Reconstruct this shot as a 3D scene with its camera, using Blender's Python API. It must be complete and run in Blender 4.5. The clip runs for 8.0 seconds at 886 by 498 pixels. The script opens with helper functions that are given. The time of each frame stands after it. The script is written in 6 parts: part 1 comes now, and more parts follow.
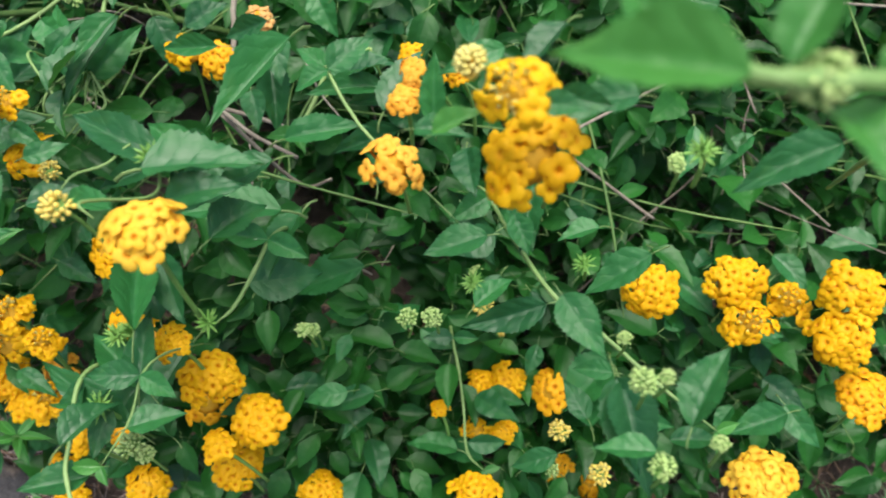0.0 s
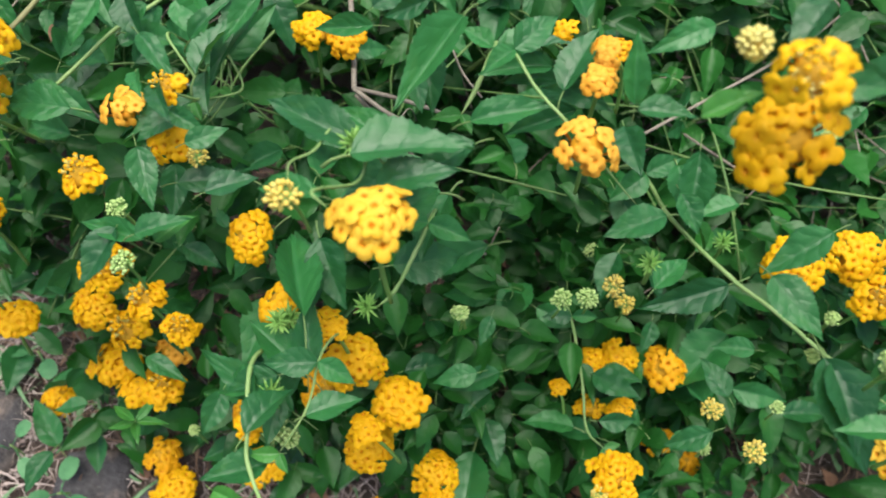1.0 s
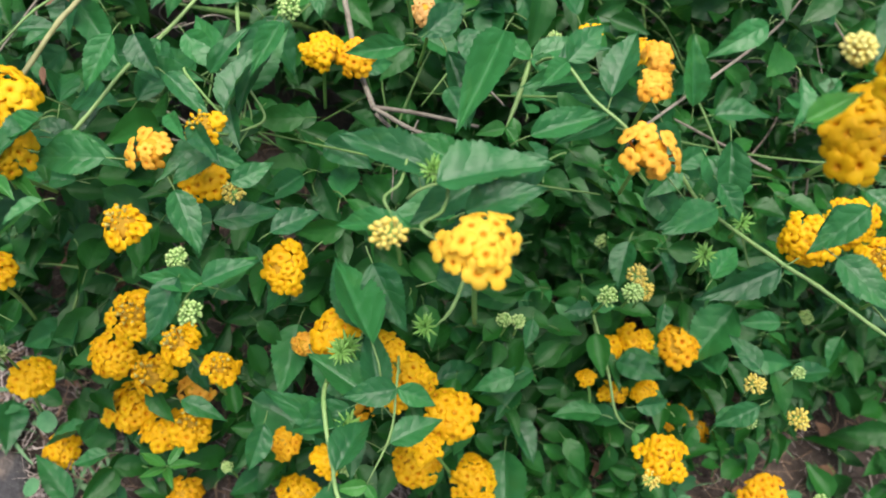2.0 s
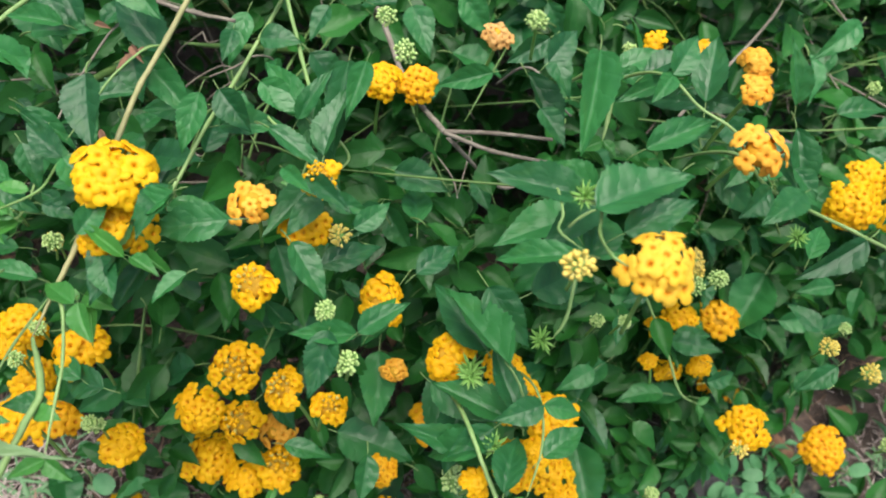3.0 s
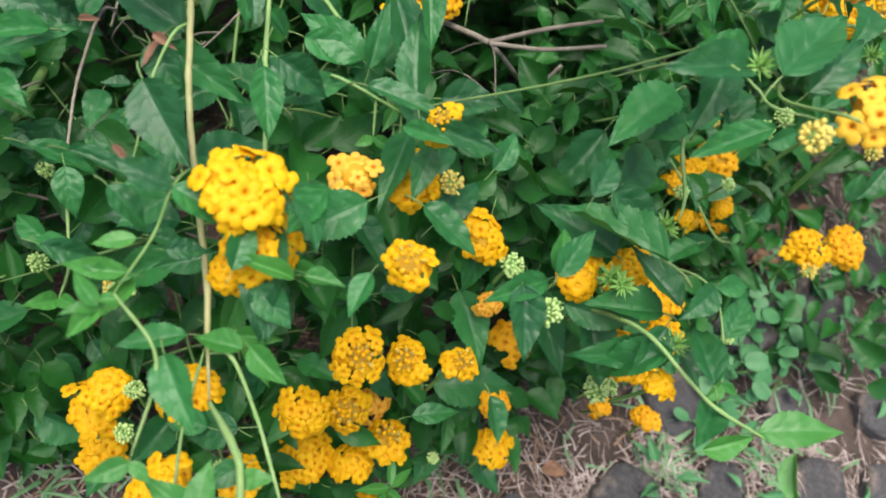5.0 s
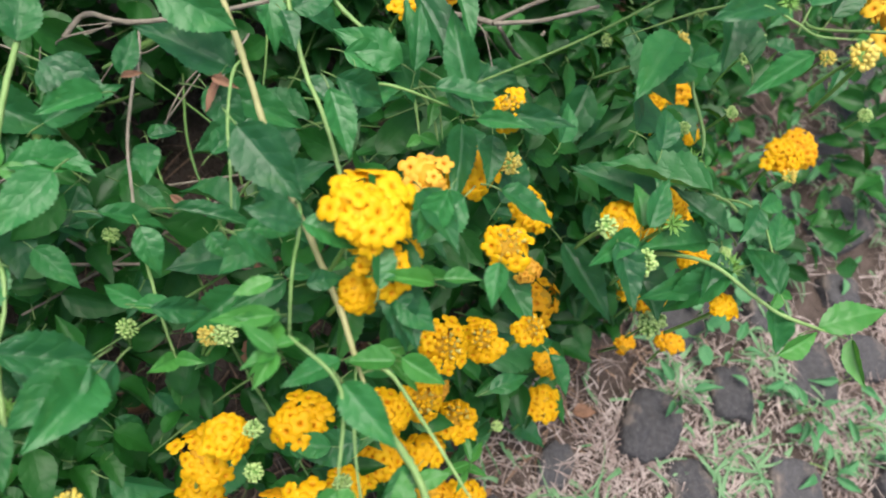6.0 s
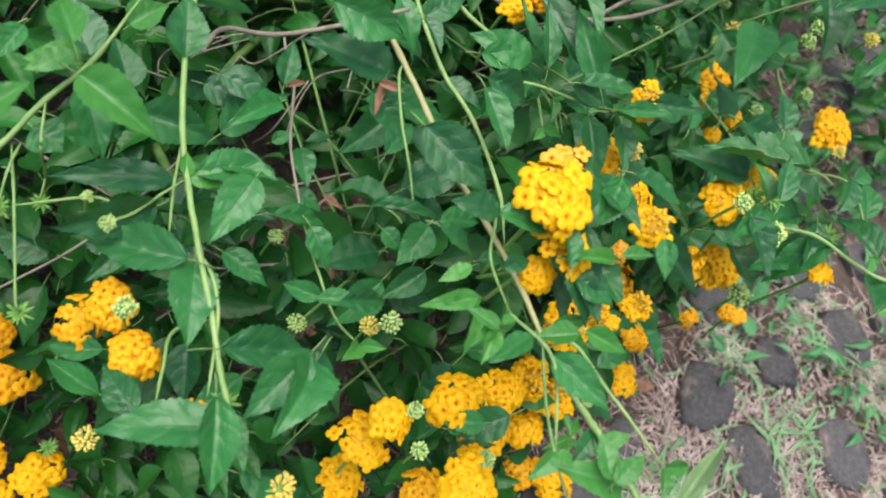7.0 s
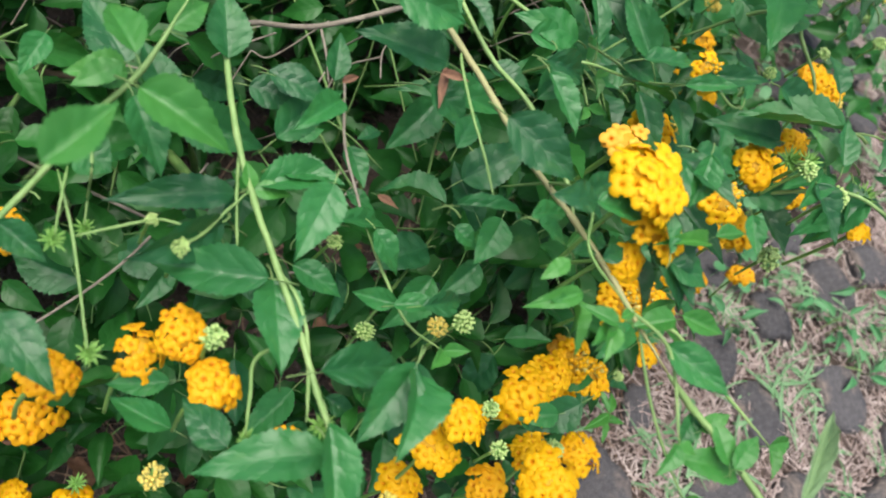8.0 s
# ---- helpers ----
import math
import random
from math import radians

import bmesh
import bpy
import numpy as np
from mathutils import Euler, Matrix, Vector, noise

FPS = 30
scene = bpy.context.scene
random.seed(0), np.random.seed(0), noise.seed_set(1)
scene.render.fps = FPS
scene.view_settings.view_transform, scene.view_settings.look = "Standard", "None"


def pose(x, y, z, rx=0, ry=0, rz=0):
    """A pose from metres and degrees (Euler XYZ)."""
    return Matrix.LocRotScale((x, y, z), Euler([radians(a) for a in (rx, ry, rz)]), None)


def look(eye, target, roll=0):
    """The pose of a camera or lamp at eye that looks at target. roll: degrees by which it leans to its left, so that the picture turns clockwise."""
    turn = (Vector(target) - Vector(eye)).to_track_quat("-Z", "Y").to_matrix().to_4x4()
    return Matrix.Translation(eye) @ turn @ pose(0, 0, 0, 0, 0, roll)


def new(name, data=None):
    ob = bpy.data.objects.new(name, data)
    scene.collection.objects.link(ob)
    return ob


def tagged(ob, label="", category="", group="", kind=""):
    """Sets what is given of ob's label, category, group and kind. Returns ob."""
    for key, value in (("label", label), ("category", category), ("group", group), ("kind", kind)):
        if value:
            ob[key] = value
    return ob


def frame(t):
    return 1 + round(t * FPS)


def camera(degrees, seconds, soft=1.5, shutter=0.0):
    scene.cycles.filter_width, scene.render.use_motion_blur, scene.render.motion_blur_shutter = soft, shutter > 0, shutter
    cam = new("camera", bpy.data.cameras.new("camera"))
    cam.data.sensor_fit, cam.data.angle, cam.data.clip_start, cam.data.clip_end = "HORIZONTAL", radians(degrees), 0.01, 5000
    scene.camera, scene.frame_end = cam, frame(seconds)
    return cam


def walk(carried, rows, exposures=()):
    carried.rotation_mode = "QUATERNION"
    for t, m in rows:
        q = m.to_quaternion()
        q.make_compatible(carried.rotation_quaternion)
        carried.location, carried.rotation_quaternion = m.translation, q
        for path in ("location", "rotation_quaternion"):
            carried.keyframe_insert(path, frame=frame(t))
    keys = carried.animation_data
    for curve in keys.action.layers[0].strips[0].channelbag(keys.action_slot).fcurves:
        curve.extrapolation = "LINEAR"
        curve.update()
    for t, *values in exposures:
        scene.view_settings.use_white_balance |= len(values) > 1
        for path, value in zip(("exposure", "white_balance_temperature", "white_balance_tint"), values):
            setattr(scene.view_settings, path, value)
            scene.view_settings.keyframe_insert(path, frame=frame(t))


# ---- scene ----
cam = camera(58.4, 8.0, soft=1.9, shutter=0.25)
cam.data.dof.use_dof, cam.data.dof.focus_distance, cam.data.dof.aperture_fstop = True, 0.42, 11.0
# seconds, place in metres, turn in degrees
PATH = [
    (0, 0.0000, 0.0000, 0.7147, 29.86, -5.90, 10.15),
    (0.5, -0.0410, -0.0034, 0.7089, 28.88, -5.75, 9.98),
    (1, -0.0859, -0.0085, 0.7044, 28.00, -6.01, 9.15),
    (1.2, -0.1017, -0.0048, 0.7084, 27.83, -6.10, 7.94),
    (2.3, -0.1817, -0.0024, 0.7031, 28.35, -9.19, -1.73),
    (2.5, -0.2045, 0.0012, 0.7029, 28.57, -9.61, -3.50),
    (3, -0.2549, 0.0141, 0.7075, 28.63, -9.98, -8.52),
    (3.5, -0.2763, 0.0340, 0.6966, 28.26, -10.69, -13.53),
    (4, -0.3196, 0.0623, 0.6847, 27.97, -11.07, -17.34),
    (4.5, -0.3572, 0.0747, 0.6820, 27.09, -11.88, -22.60),
    (4.7, -0.3657, 0.0773, 0.6644, 26.33, -12.48, -25.27),
    (5.8, -0.4257, 0.1308, 0.6538, 26.74, -13.95, -42.07),
    (6, -0.4471, 0.1398, 0.6540, 27.25, -14.29, -44.70),
    (6.5, -0.4899, 0.1763, 0.6677, 28.37, -14.53, -48.36),
    (7, -0.5220, 0.1945, 0.6528, 28.10, -15.19, -48.87),
    (7.5, -0.5446, 0.2114, 0.6482, 27.48, -16.32, -51.18),
    (8, -0.5450, 0.2521, 0.6261, 27.99, -17.44, -55.64),
]
walk(cam, [(t, pose(*where)) for t, *where in PATH])

# ---- light: open shade under a bright overcast sky ----
world = bpy.data.worlds.new("sky")
scene.world = world
world.use_nodes = True
wn = world.node_tree.nodes
sky = wn.new("ShaderNodeTexSky")
sky.sky_type, sky.sun_disc = 'NISHITA', False
sky.sun_elevation, sky.sun_rotation = radians(84), radians(-60)
sky.air_density, sky.dust_density, sky.ozone_density = 1.0, 3.0, 1.0
wn["Background"].inputs["Strength"].default_value = 0.07
world.node_tree.links.new(sky.outputs["Color"], wn["Background"].inputs["Color"])
sun = new("sun", bpy.data.lights.new("sun", 'SUN'))
sun.data.energy, sun.data.angle, sun.data.color = 2.65, radians(55), (1.0, 0.99, 0.85)
sun.matrix_world = look((-0.3, 0.35, 3.4), (0, 0.2, 0))
scene.view_settings.exposure = 1.32


# ---- materials ----
def material(name, rough=0.6, spec=0.4):
    m = bpy.data.materials.new(name)
    m.use_nodes = True
    b = m.node_tree.nodes["Principled BSDF"]
    b.inputs["Roughness"].default_value = rough
    b.inputs["Specular IOR Level"].default_value = spec
    return m, m.node_tree.nodes, m.node_tree.links, b


def maths(nodes, links, op, a, b=None, clamp=False):
    n = nodes.new("ShaderNodeMath")
    n.operation, n.use_clamp = op, clamp
    for i, v in enumerate((a, b)):
        if v is None:
            continue
        if isinstance(v, (int, float)):
            n.inputs[i].default_value = v
        else:
            links.new(v, n.inputs[i])
    return n.outputs[0]


def mixed(nodes, links, fac, a, b):
    n = nodes.new("ShaderNodeMix")
    n.data_type = 'RGBA'
    for i, v in ((0, fac), (6, a), (7, b)):
        if isinstance(v, (int, float)):
            n.inputs[i].default_value = v
        elif isinstance(v, tuple):
            n.inputs[i].default_value = (*v, 1)
        else:
            links.new(v, n.inputs[i])
    return n.outputs[2]


def noise_of(nodes, links, scale, detail=3.0, coords="Object", rough=0.55):
    tc = nodes.new("ShaderNodeTexCoord")
    n = nodes.new("ShaderNodeTexNoise")
    n.inputs["Scale"].default_value, n.inputs["Detail"].default_value, n.inputs["Roughness"].default_value = scale, detail, rough
    links.new(tc.outputs[coords], n.inputs["Vector"])
    return n.outputs["Fac"]


def bumped(nodes, links, shader, height, strength, distance):
    n = nodes.new("ShaderNodeBump")
    n.inputs["Strength"].default_value, n.inputs["Distance"].default_value = strength, distance
    links.new(height, n.inputs["Height"])
    links.new(n.outputs["Normal"], shader.inputs["Normal"])
    return n


def ranged(nodes, links, value, lo, hi, to_lo=0.0, to_hi=1.0):
    n = nodes.new("ShaderNodeMapRange")
    n.clamp = True
    for i, v in ((1, lo), (2, hi), (3, to_lo), (4, to_hi)):
        n.inputs[i].default_value = v
    links.new(value, n.inputs[0])
    return n.outputs[0]


def leaf_material(name, dark, light, vein, rough, island, glow, relief, unit=1.0):
    """Quilted leaf blade with pale veins. UV: x from base to tip, y from edge (0) over midrib (0.5) to edge (1)."""
    m, nodes, links, b = material(name, rough, 0.42 if island else 0.58)
    uv = nodes.new("ShaderNodeUVMap")
    sep = nodes.new("ShaderNodeSeparateXYZ")
    links.new(uv.outputs["UV"], sep.inputs[0])
    u, v = sep.outputs["X"], sep.outputs["Y"]
    side = maths(nodes, links, 'ABSOLUTE', maths(nodes, links, 'MULTIPLY', maths(nodes, links, 'SUBTRACT', v, 0.5), 2.0))
    s = maths(nodes, links, 'MULTIPLY', maths(nodes, links, 'SUBTRACT', u, maths(nodes, links, 'MULTIPLY', side, 0.22)), 5.5)
    warp = noise_of(nodes, links, 190.0 * unit, 3.0)
    s = maths(nodes, links, 'ADD', s, maths(nodes, links, 'MULTIPLY', maths(nodes, links, 'SUBTRACT', warp, 0.5), 1.1))
    wave = maths(nodes, links, 'ABSOLUTE', maths(nodes, links, 'SINE', maths(nodes, links, 'MULTIPLY', s, math.pi)))
    across = maths(nodes, links, 'ABSOLUTE', maths(nodes, links, 'SINE', maths(nodes, links, 'MULTIPLY', side, 8.5)))
    pillow = maths(nodes, links, 'ADD', maths(nodes, links, 'POWER', wave, 0.6), maths(nodes, links, 'MULTIPLY', across, 0.12))
    rib = ranged(nodes, links, side, 0.0, 0.10, 0.0, 1.0)
    height = maths(nodes, links, 'MULTIPLY', pillow, maths(nodes, links, 'ADD', maths(nodes, links, 'MULTIPLY', rib, 0.8), 0.2))
    if island:
        geo = nodes.new("ShaderNodeNewGeometry")
        chance = geo.outputs["Random Per Island"]
    else:
        chance = nodes.new("ShaderNodeObjectInfo").outputs["Random"]
    patch = noise_of(nodes, links, 60.0 * unit, 3.0)
    tone = maths(nodes, links, 'ADD', maths(nodes, links, 'MULTIPLY', chance, 0.65), maths(nodes, links, 'MULTIPLY', maths(nodes, links, 'SUBTRACT', patch, 0.5), 0.7), True)
    blade = mixed(nodes, links, tone, dark, light)
    blade = mixed(nodes, links, ranged(nodes, links, patch, 0.66, 0.80, 0.0, 0.2), blade, (0.12, 0.19, 0.03))
    veins = maths(nodes, links, 'MULTIPLY', ranged(nodes, links, wave, 0.0, 0.35, 0.07, 0.0), ranged(nodes, links, side, 0.7, 1.0, 1.0, 0.0))
    veins = maths(nodes, links, 'MAXIMUM', veins, ranged(nodes, links, side, 0.01, 0.06, 0.13, 0.0))
    colour = mixed(nodes, links, veins, blade, vein)
    links.new(colour, b.inputs["Base Color"])
    fine = noise_of(nodes, links, 700.0 * unit, 2.0)
    height = maths(nodes, links, 'ADD', height, maths(nodes, links, 'MULTIPLY', maths(nodes, links, 'SUBTRACT', noise_of(nodes, links, 95.0 * unit, 2.0), 0.5), 2.6))
    height = maths(nodes, links, 'ADD', height, maths(nodes, links, 'MULTIPLY', fine, 0.1))
    bumped(nodes, links, b, height, relief, 0.0012)
    links.new(ranged(nodes, links, patch, 0.3, 0.7, rough - 0.06, rough + 0.12), b.inputs["Roughness"])
    out = nodes["Material Output"]
    lit = nodes.new("ShaderNodeBsdfTranslucent")
    links.new(mixed(nodes, links, 0.5, colour, glow), lit.inputs["Color"])
    mix = nodes.new("ShaderNodeMixShader")
    mix.inputs[0].default_value = 0.30
    links.new(b.outputs[0], mix.inputs[1])
    links.new(lit.outputs[0], mix.inputs[2])
    links.new(mix.outputs[0], out.inputs["Surface"])
    return m


LEAF = leaf_material("lantana_leaf", (0.010, 0.078, 0.026), (0.038, 0.225, 0.052), (0.06, 0.24, 0.07), 0.41, False, (0.10, 0.28, 0.03), 0.26, 0.035)
YOUNG = leaf_material("young_lantana_leaf", (0.030, 0.165, 0.030), (0.070, 0.26, 0.045), (0.12, 0.34, 0.08), 0.44, False, (0.2, 0.42, 0.05), 0.16, 0.03)
PALE = leaf_material("pale_leaf", (0.14, 0.25, 0.11), (0.25, 0.37, 0.19), (0.3, 0.4, 0.22), 0.5, False, (0.25, 0.40, 0.15), 0.25, 0.03)
# darker copy of the leaf: the crown's shade is put into its greens
SHADE_TONED = leaf_material("shade_toned_foliage", (0.008, 0.064, 0.010), (0.030, 0.175, 0.026), (0.03, 0.15, 0.02), 0.44, True, (0.07, 0.2, 0.02), 0.15)


def plain(name, low, high, scale, rough, bump=0.3, depth=0.001, spec=0.35, glow=0.0):
    """Two tones by noise at a coarse and a fine scale, a tone per object, and fine relief."""
    m, nodes, links, b = material(name, rough, spec)
    coarse, fine = noise_of(nodes, links, scale, 4.0), noise_of(nodes, links, scale * 9, 3.0)
    chance = nodes.new("ShaderNodeObjectInfo").outputs["Random"]
    island = nodes.new("ShaderNodeNewGeometry").outputs["Random Per Island"]
    tone = maths(nodes, links, 'ADD', ranged(nodes, links, coarse, 0.3, 0.7, 0.0, 0.55), maths(nodes, links, 'MULTIPLY', maths(nodes, links, 'SUBTRACT', fine, 0.4), 0.5))
    tone = maths(nodes, links, 'ADD', tone, maths(nodes, links, 'MULTIPLY', maths(nodes, links, 'SUBTRACT', maths(nodes, links, 'ADD', chance, island), 1.0), 0.3), True)
    colour = mixed(nodes, links, tone, low, high)
    links.new(colour, b.inputs["Base Color"])
    bumped(nodes, links, b, maths(nodes, links, 'ADD', coarse, fine), bump, depth)
    if glow:
        lit = nodes.new("ShaderNodeBsdfTranslucent")
        links.new(colour, lit.inputs["Color"])
        mix = nodes.new("ShaderNodeMixShader")
        mix.inputs[0].default_value = glow
        links.new(b.outputs[0], mix.inputs[1])
        links.new(lit.outputs[0], mix.inputs[2])
        links.new(mix.outputs[0], nodes["Material Output"].inputs["Surface"])
    return m


def dusty_stone(name):
    """Dark grey basalt with grain, pits and pale dust caught in the hollows."""
    m, nodes, links, b = material(name, 0.8, 0.35)
    coarse, fine, grain = noise_of(nodes, links, 38.0, 5.0), noise_of(nodes, links, 210.0, 4.0), noise_of(nodes, links, 900.0, 2.0)
    chance = nodes.new("ShaderNodeObjectInfo").outputs["Random"]
    tone = maths(nodes, links, 'ADD', ranged(nodes, links, fine, 0.3, 0.7, 0.0, 0.6), maths(nodes, links, 'MULTIPLY', chance, 0.4), True)
    body = mixed(nodes, links, tone, (0.026, 0.024, 0.029), (0.076, 0.070, 0.079))
    body = mixed(nodes, links, ranged(nodes, links, grain, 0.62, 0.72, 0.0, 0.5), body, (0.22, 0.20, 0.19))
    dust = maths(nodes, links, 'MULTIPLY', ranged(nodes, links, coarse, 0.54, 0.72, 0.0, 0.5), ranged(nodes, links, fine, 0.35, 0.6, 0.4, 1.0))
    links.new(mixed(nodes, links, dust, body, (0.27, 0.20, 0.165)), b.inputs["Base Color"])
    bumped(nodes, links, b, maths(nodes, links, 'ADD', coarse, maths(nodes, links, 'MULTIPLY', fine, 0.5)), 0.9, 0.004)
    return m


TINTS = {
    "gold": ((0.77, 0.40, 0.003), (0.83, 0.49, 0.006), (0.65, 0.245, 0.002)),
    "butter": ((0.78, 0.44, 0.022), (0.84, 0.535, 0.06), (0.62, 0.22, 0.005)),
    "lemon": ((0.79, 0.44, 0.005), (0.84, 0.52, 0.009), (0.71, 0.32, 0.003)),
    "amber": ((0.78, 0.37, 0.006), (0.85, 0.46, 0.012), (0.60, 0.195, 0.004)),
    "peach": ((0.84, 0.40, 0.035), (0.90, 0.51, 0.075), (0.68, 0.24, 0.01)),
    "rust": ((0.62, 0.32, 0.09), (0.76, 0.46, 0.18), (0.35, 0.14, 0.04)),
    "cream": ((0.80, 0.62, 0.12), (0.85, 0.70, 0.22), (0.7, 0.42, 0.03)),
}


def floret_material(name, low, high, throat):
    """Thin soft petals, deeper in colour towards the throat. UV: x from the throat (0) to the rim (1)."""
    m, nodes, links, b = material(name, 0.58, 0.25)
    uv = nodes.new("ShaderNodeUVMap")
    sep = nodes.new("ShaderNodeSeparateXYZ")
    links.new(uv.outputs["UV"], sep.inputs[0])
    u = sep.outputs["X"]
    chance = nodes.new("ShaderNodeObjectInfo").outputs["Random"]
    grain = noise_of(nodes, links, 2.2, 3.0)
    tone = maths(nodes, links, 'ADD', maths(nodes, links, 'MULTIPLY', chance, 0.7), maths(nodes, links, 'MULTIPLY', maths(nodes, links, 'SUBTRACT', grain, 0.4), 0.9), True)
    colour = mixed(nodes, links, tone, low, high)
    colour = mixed(nodes, links, ranged(nodes, links, u, 0.12, 0.38, 0.9, 0.0), colour, throat)
    links.new(colour, b.inputs["Base Color"])
    bumped(nodes, links, b, noise_of(nodes, links, 5.0, 3.0), 0.2, 0.0004)
    lit = nodes.new("ShaderNodeBsdfTranslucent")
    links.new(colour, lit.inputs["Color"])
    mix = nodes.new("ShaderNodeMixShader")
    mix.inputs[0].default_value = 0.34
    links.new(b.outputs[0], mix.inputs[1])
    links.new(lit.outputs[0], mix.inputs[2])
    links.new(mix.outputs[0], nodes["Material Output"].inputs["Surface"])
    return m


FLORET = {k: floret_material("floret_" + k, *v) for k, v in TINTS.items()}
PETAL = {k: plain("petal_" + k, lo, hi, 1.3, 0.5, 0.25, 0.0003, 0.3, 0.36) for k, (lo, hi, th) in TINTS.items()}
CORE = plain("flower_core", (0.42, 0.22, 0.008), (0.62, 0.32, 0.012), 300.0, 0.7)
BUD = plain("green_bud", (0.22, 0.40, 0.11), (0.40, 0.55, 0.21), 400.0, 0.55, glow=0.15)
BUDTIP = plain("bud_tip", (0.38, 0.54, 0.18), (0.56, 0.68, 0.29), 400.0, 0.55, glow=0.15)
YELLOWBUD = plain("yellow_bud", (0.70, 0.60, 0.16), (0.84, 0.78, 0.34), 400.0, 0.5, glow=0.15)
BRACT = plain("bract", (0.15, 0.34, 0.07), (0.28, 0.46, 0.13), 250.0, 0.5, glow=0.2)
STEM = {
    "green": plain("green_stem", (0.13, 0.24, 0.07), (0.27, 0.37, 0.15), 130.0, 0.5),
    "tan": plain("tan_stem", (0.22, 0.22, 0.095), (0.40, 0.36, 0.19), 130.0, 0.6),
    "bark": plain("grey_bark", (0.14, 0.115, 0.095), (0.35, 0.305, 0.26), 150.0, 0.85, 0.7),
    "old": plain("brown_bark", (0.06, 0.045, 0.03), (0.16, 0.12, 0.085), 150.0, 0.85, 0.7),
    # the green stem again, its colour lowered to carry the bush's shade
    "inner": plain("shade_toned_stem", (0.06, 0.13, 0.035), (0.15, 0.24, 0.07), 130.0, 0.55),
}
SOIL = plain("soil", (0.030, 0.021, 0.018), (0.165, 0.118, 0.108), 34.0, 0.95, 1.0, 0.006)
STONE = dusty_stone("dark_basalt")
STRAW = plain("dry_grass", (0.22, 0.155, 0.145), (0.72, 0.61, 0.60), 60.0, 0.75, 0.3, 0.0005, 0.3, 0.15)
GRASS = plain("green_grass", (0.075, 0.19, 0.075), (0.25, 0.38, 0.22), 60.0, 0.5, 0.3, 0.0005, 0.4, 0.2)
DEAD = plain("dead_leaf", (0.10, 0.05, 0.032), (0.34, 0.18, 0.12), 2.2, 0.75, 0.6, 0.001, 0.3, 0.1)
LITTER = plain("twig_litter", (0.11, 0.065, 0.045), (0.36, 0.23, 0.17), 70.0, 0.8, 0.6, 0.001)
WEED = plain("weed_leaf", (0.045, 0.17, 0.065), (0.11, 0.29, 0.125), 1.4, 0.5, 0.3, 0.0006, 0.4, 0.2)

rnd = random.Random(11)


# ---- mesh helpers ----
def mesh_of(name, verts, faces, mats, index=None, uvs=None, smooth=True):
    me = bpy.data.meshes.new(name)
    me.from_pydata(verts, [], faces)
    for m in mats:
        me.materials.append(m)
    if index is not None:
        me.polygons.foreach_set("material_index", index)
    if smooth:
        me.polygons.foreach_set("use_smooth", [True] * len(faces))
    if uvs is not None:
        layer = me.uv_layers.new(name="UVMap")
        flat = np.array(uvs, dtype=np.float32)[[v for f in faces for v in f]]
        layer.data.foreach_set("uv", flat.ravel())
    me.update()
    return me


def part(name, me, parent, label="", m=None):
    ob = new(name, me)
    ob.parent = parent
    if m is not None:
        ob.matrix_basis = m
    return tagged(ob, label)


def tube(path, radii, sides=7):
    """Verts and faces of a round tube along a list of Vectors, closed at both ends."""
    verts, faces = [], []
    ref = Vector((0.31, 0.17, 0.93))
    for i, p in enumerate(path):
        d = (path[min(i + 1, len(path) - 1)] - path[max(i - 1, 0)]).normalized()
        a = d.cross(ref)
        a = a.normalized() if a.length > 1e-3 else Vector((1, 0, 0))
        b = d.cross(a)
        for k in range(sides):
            w = 2 * math.pi * k / sides
            verts.append(p + (a * math.cos(w) + b * math.sin(w)) * radii[i])
    for i in range(len(path) - 1):
        for k in range(sides):
            k2 = (k + 1) % sides
            faces.append((i * sides + k, i * sides + k2, (i + 1) * sides + k2, (i + 1) * sides + k))
    faces.append(tuple(range(sides))[::-1])
    faces.append(tuple((len(path) - 1) * sides + k for k in range(sides)))
    return verts, faces


def smoothed(points, steps=6):
    """A Catmull-Rom line through the points."""
    p = [Vector(q) for q in points]
    p = [p[0] * 2 - p[1]] + p + [p[-1] * 2 - p[-2]]
    line = []
    for i in range(1, len(p) - 2):
        for k in range(steps):
            t = k / steps
            a, b, c, d = p[i - 1], p[i], p[i + 1], p[i + 2]
            line.append(0.5 * (2 * b + (c - a) * t + (2 * a - 5 * b + 4 * c - d) * t * t + (3 * b - a - 3 * c + d) * t ** 3))
    line.append(p[-2])
    return line


def frame_of(x, z):
    """A turn whose x axis is along x and whose z axis lies near z."""
    x = Vector(x).normalized()
    y = Vector(z).cross(x)
    y = y.normalized() if y.length > 1e-5 else x.orthogonal().normalized()
    z = x.cross(y)
    return Matrix((x, y, z)).transposed()


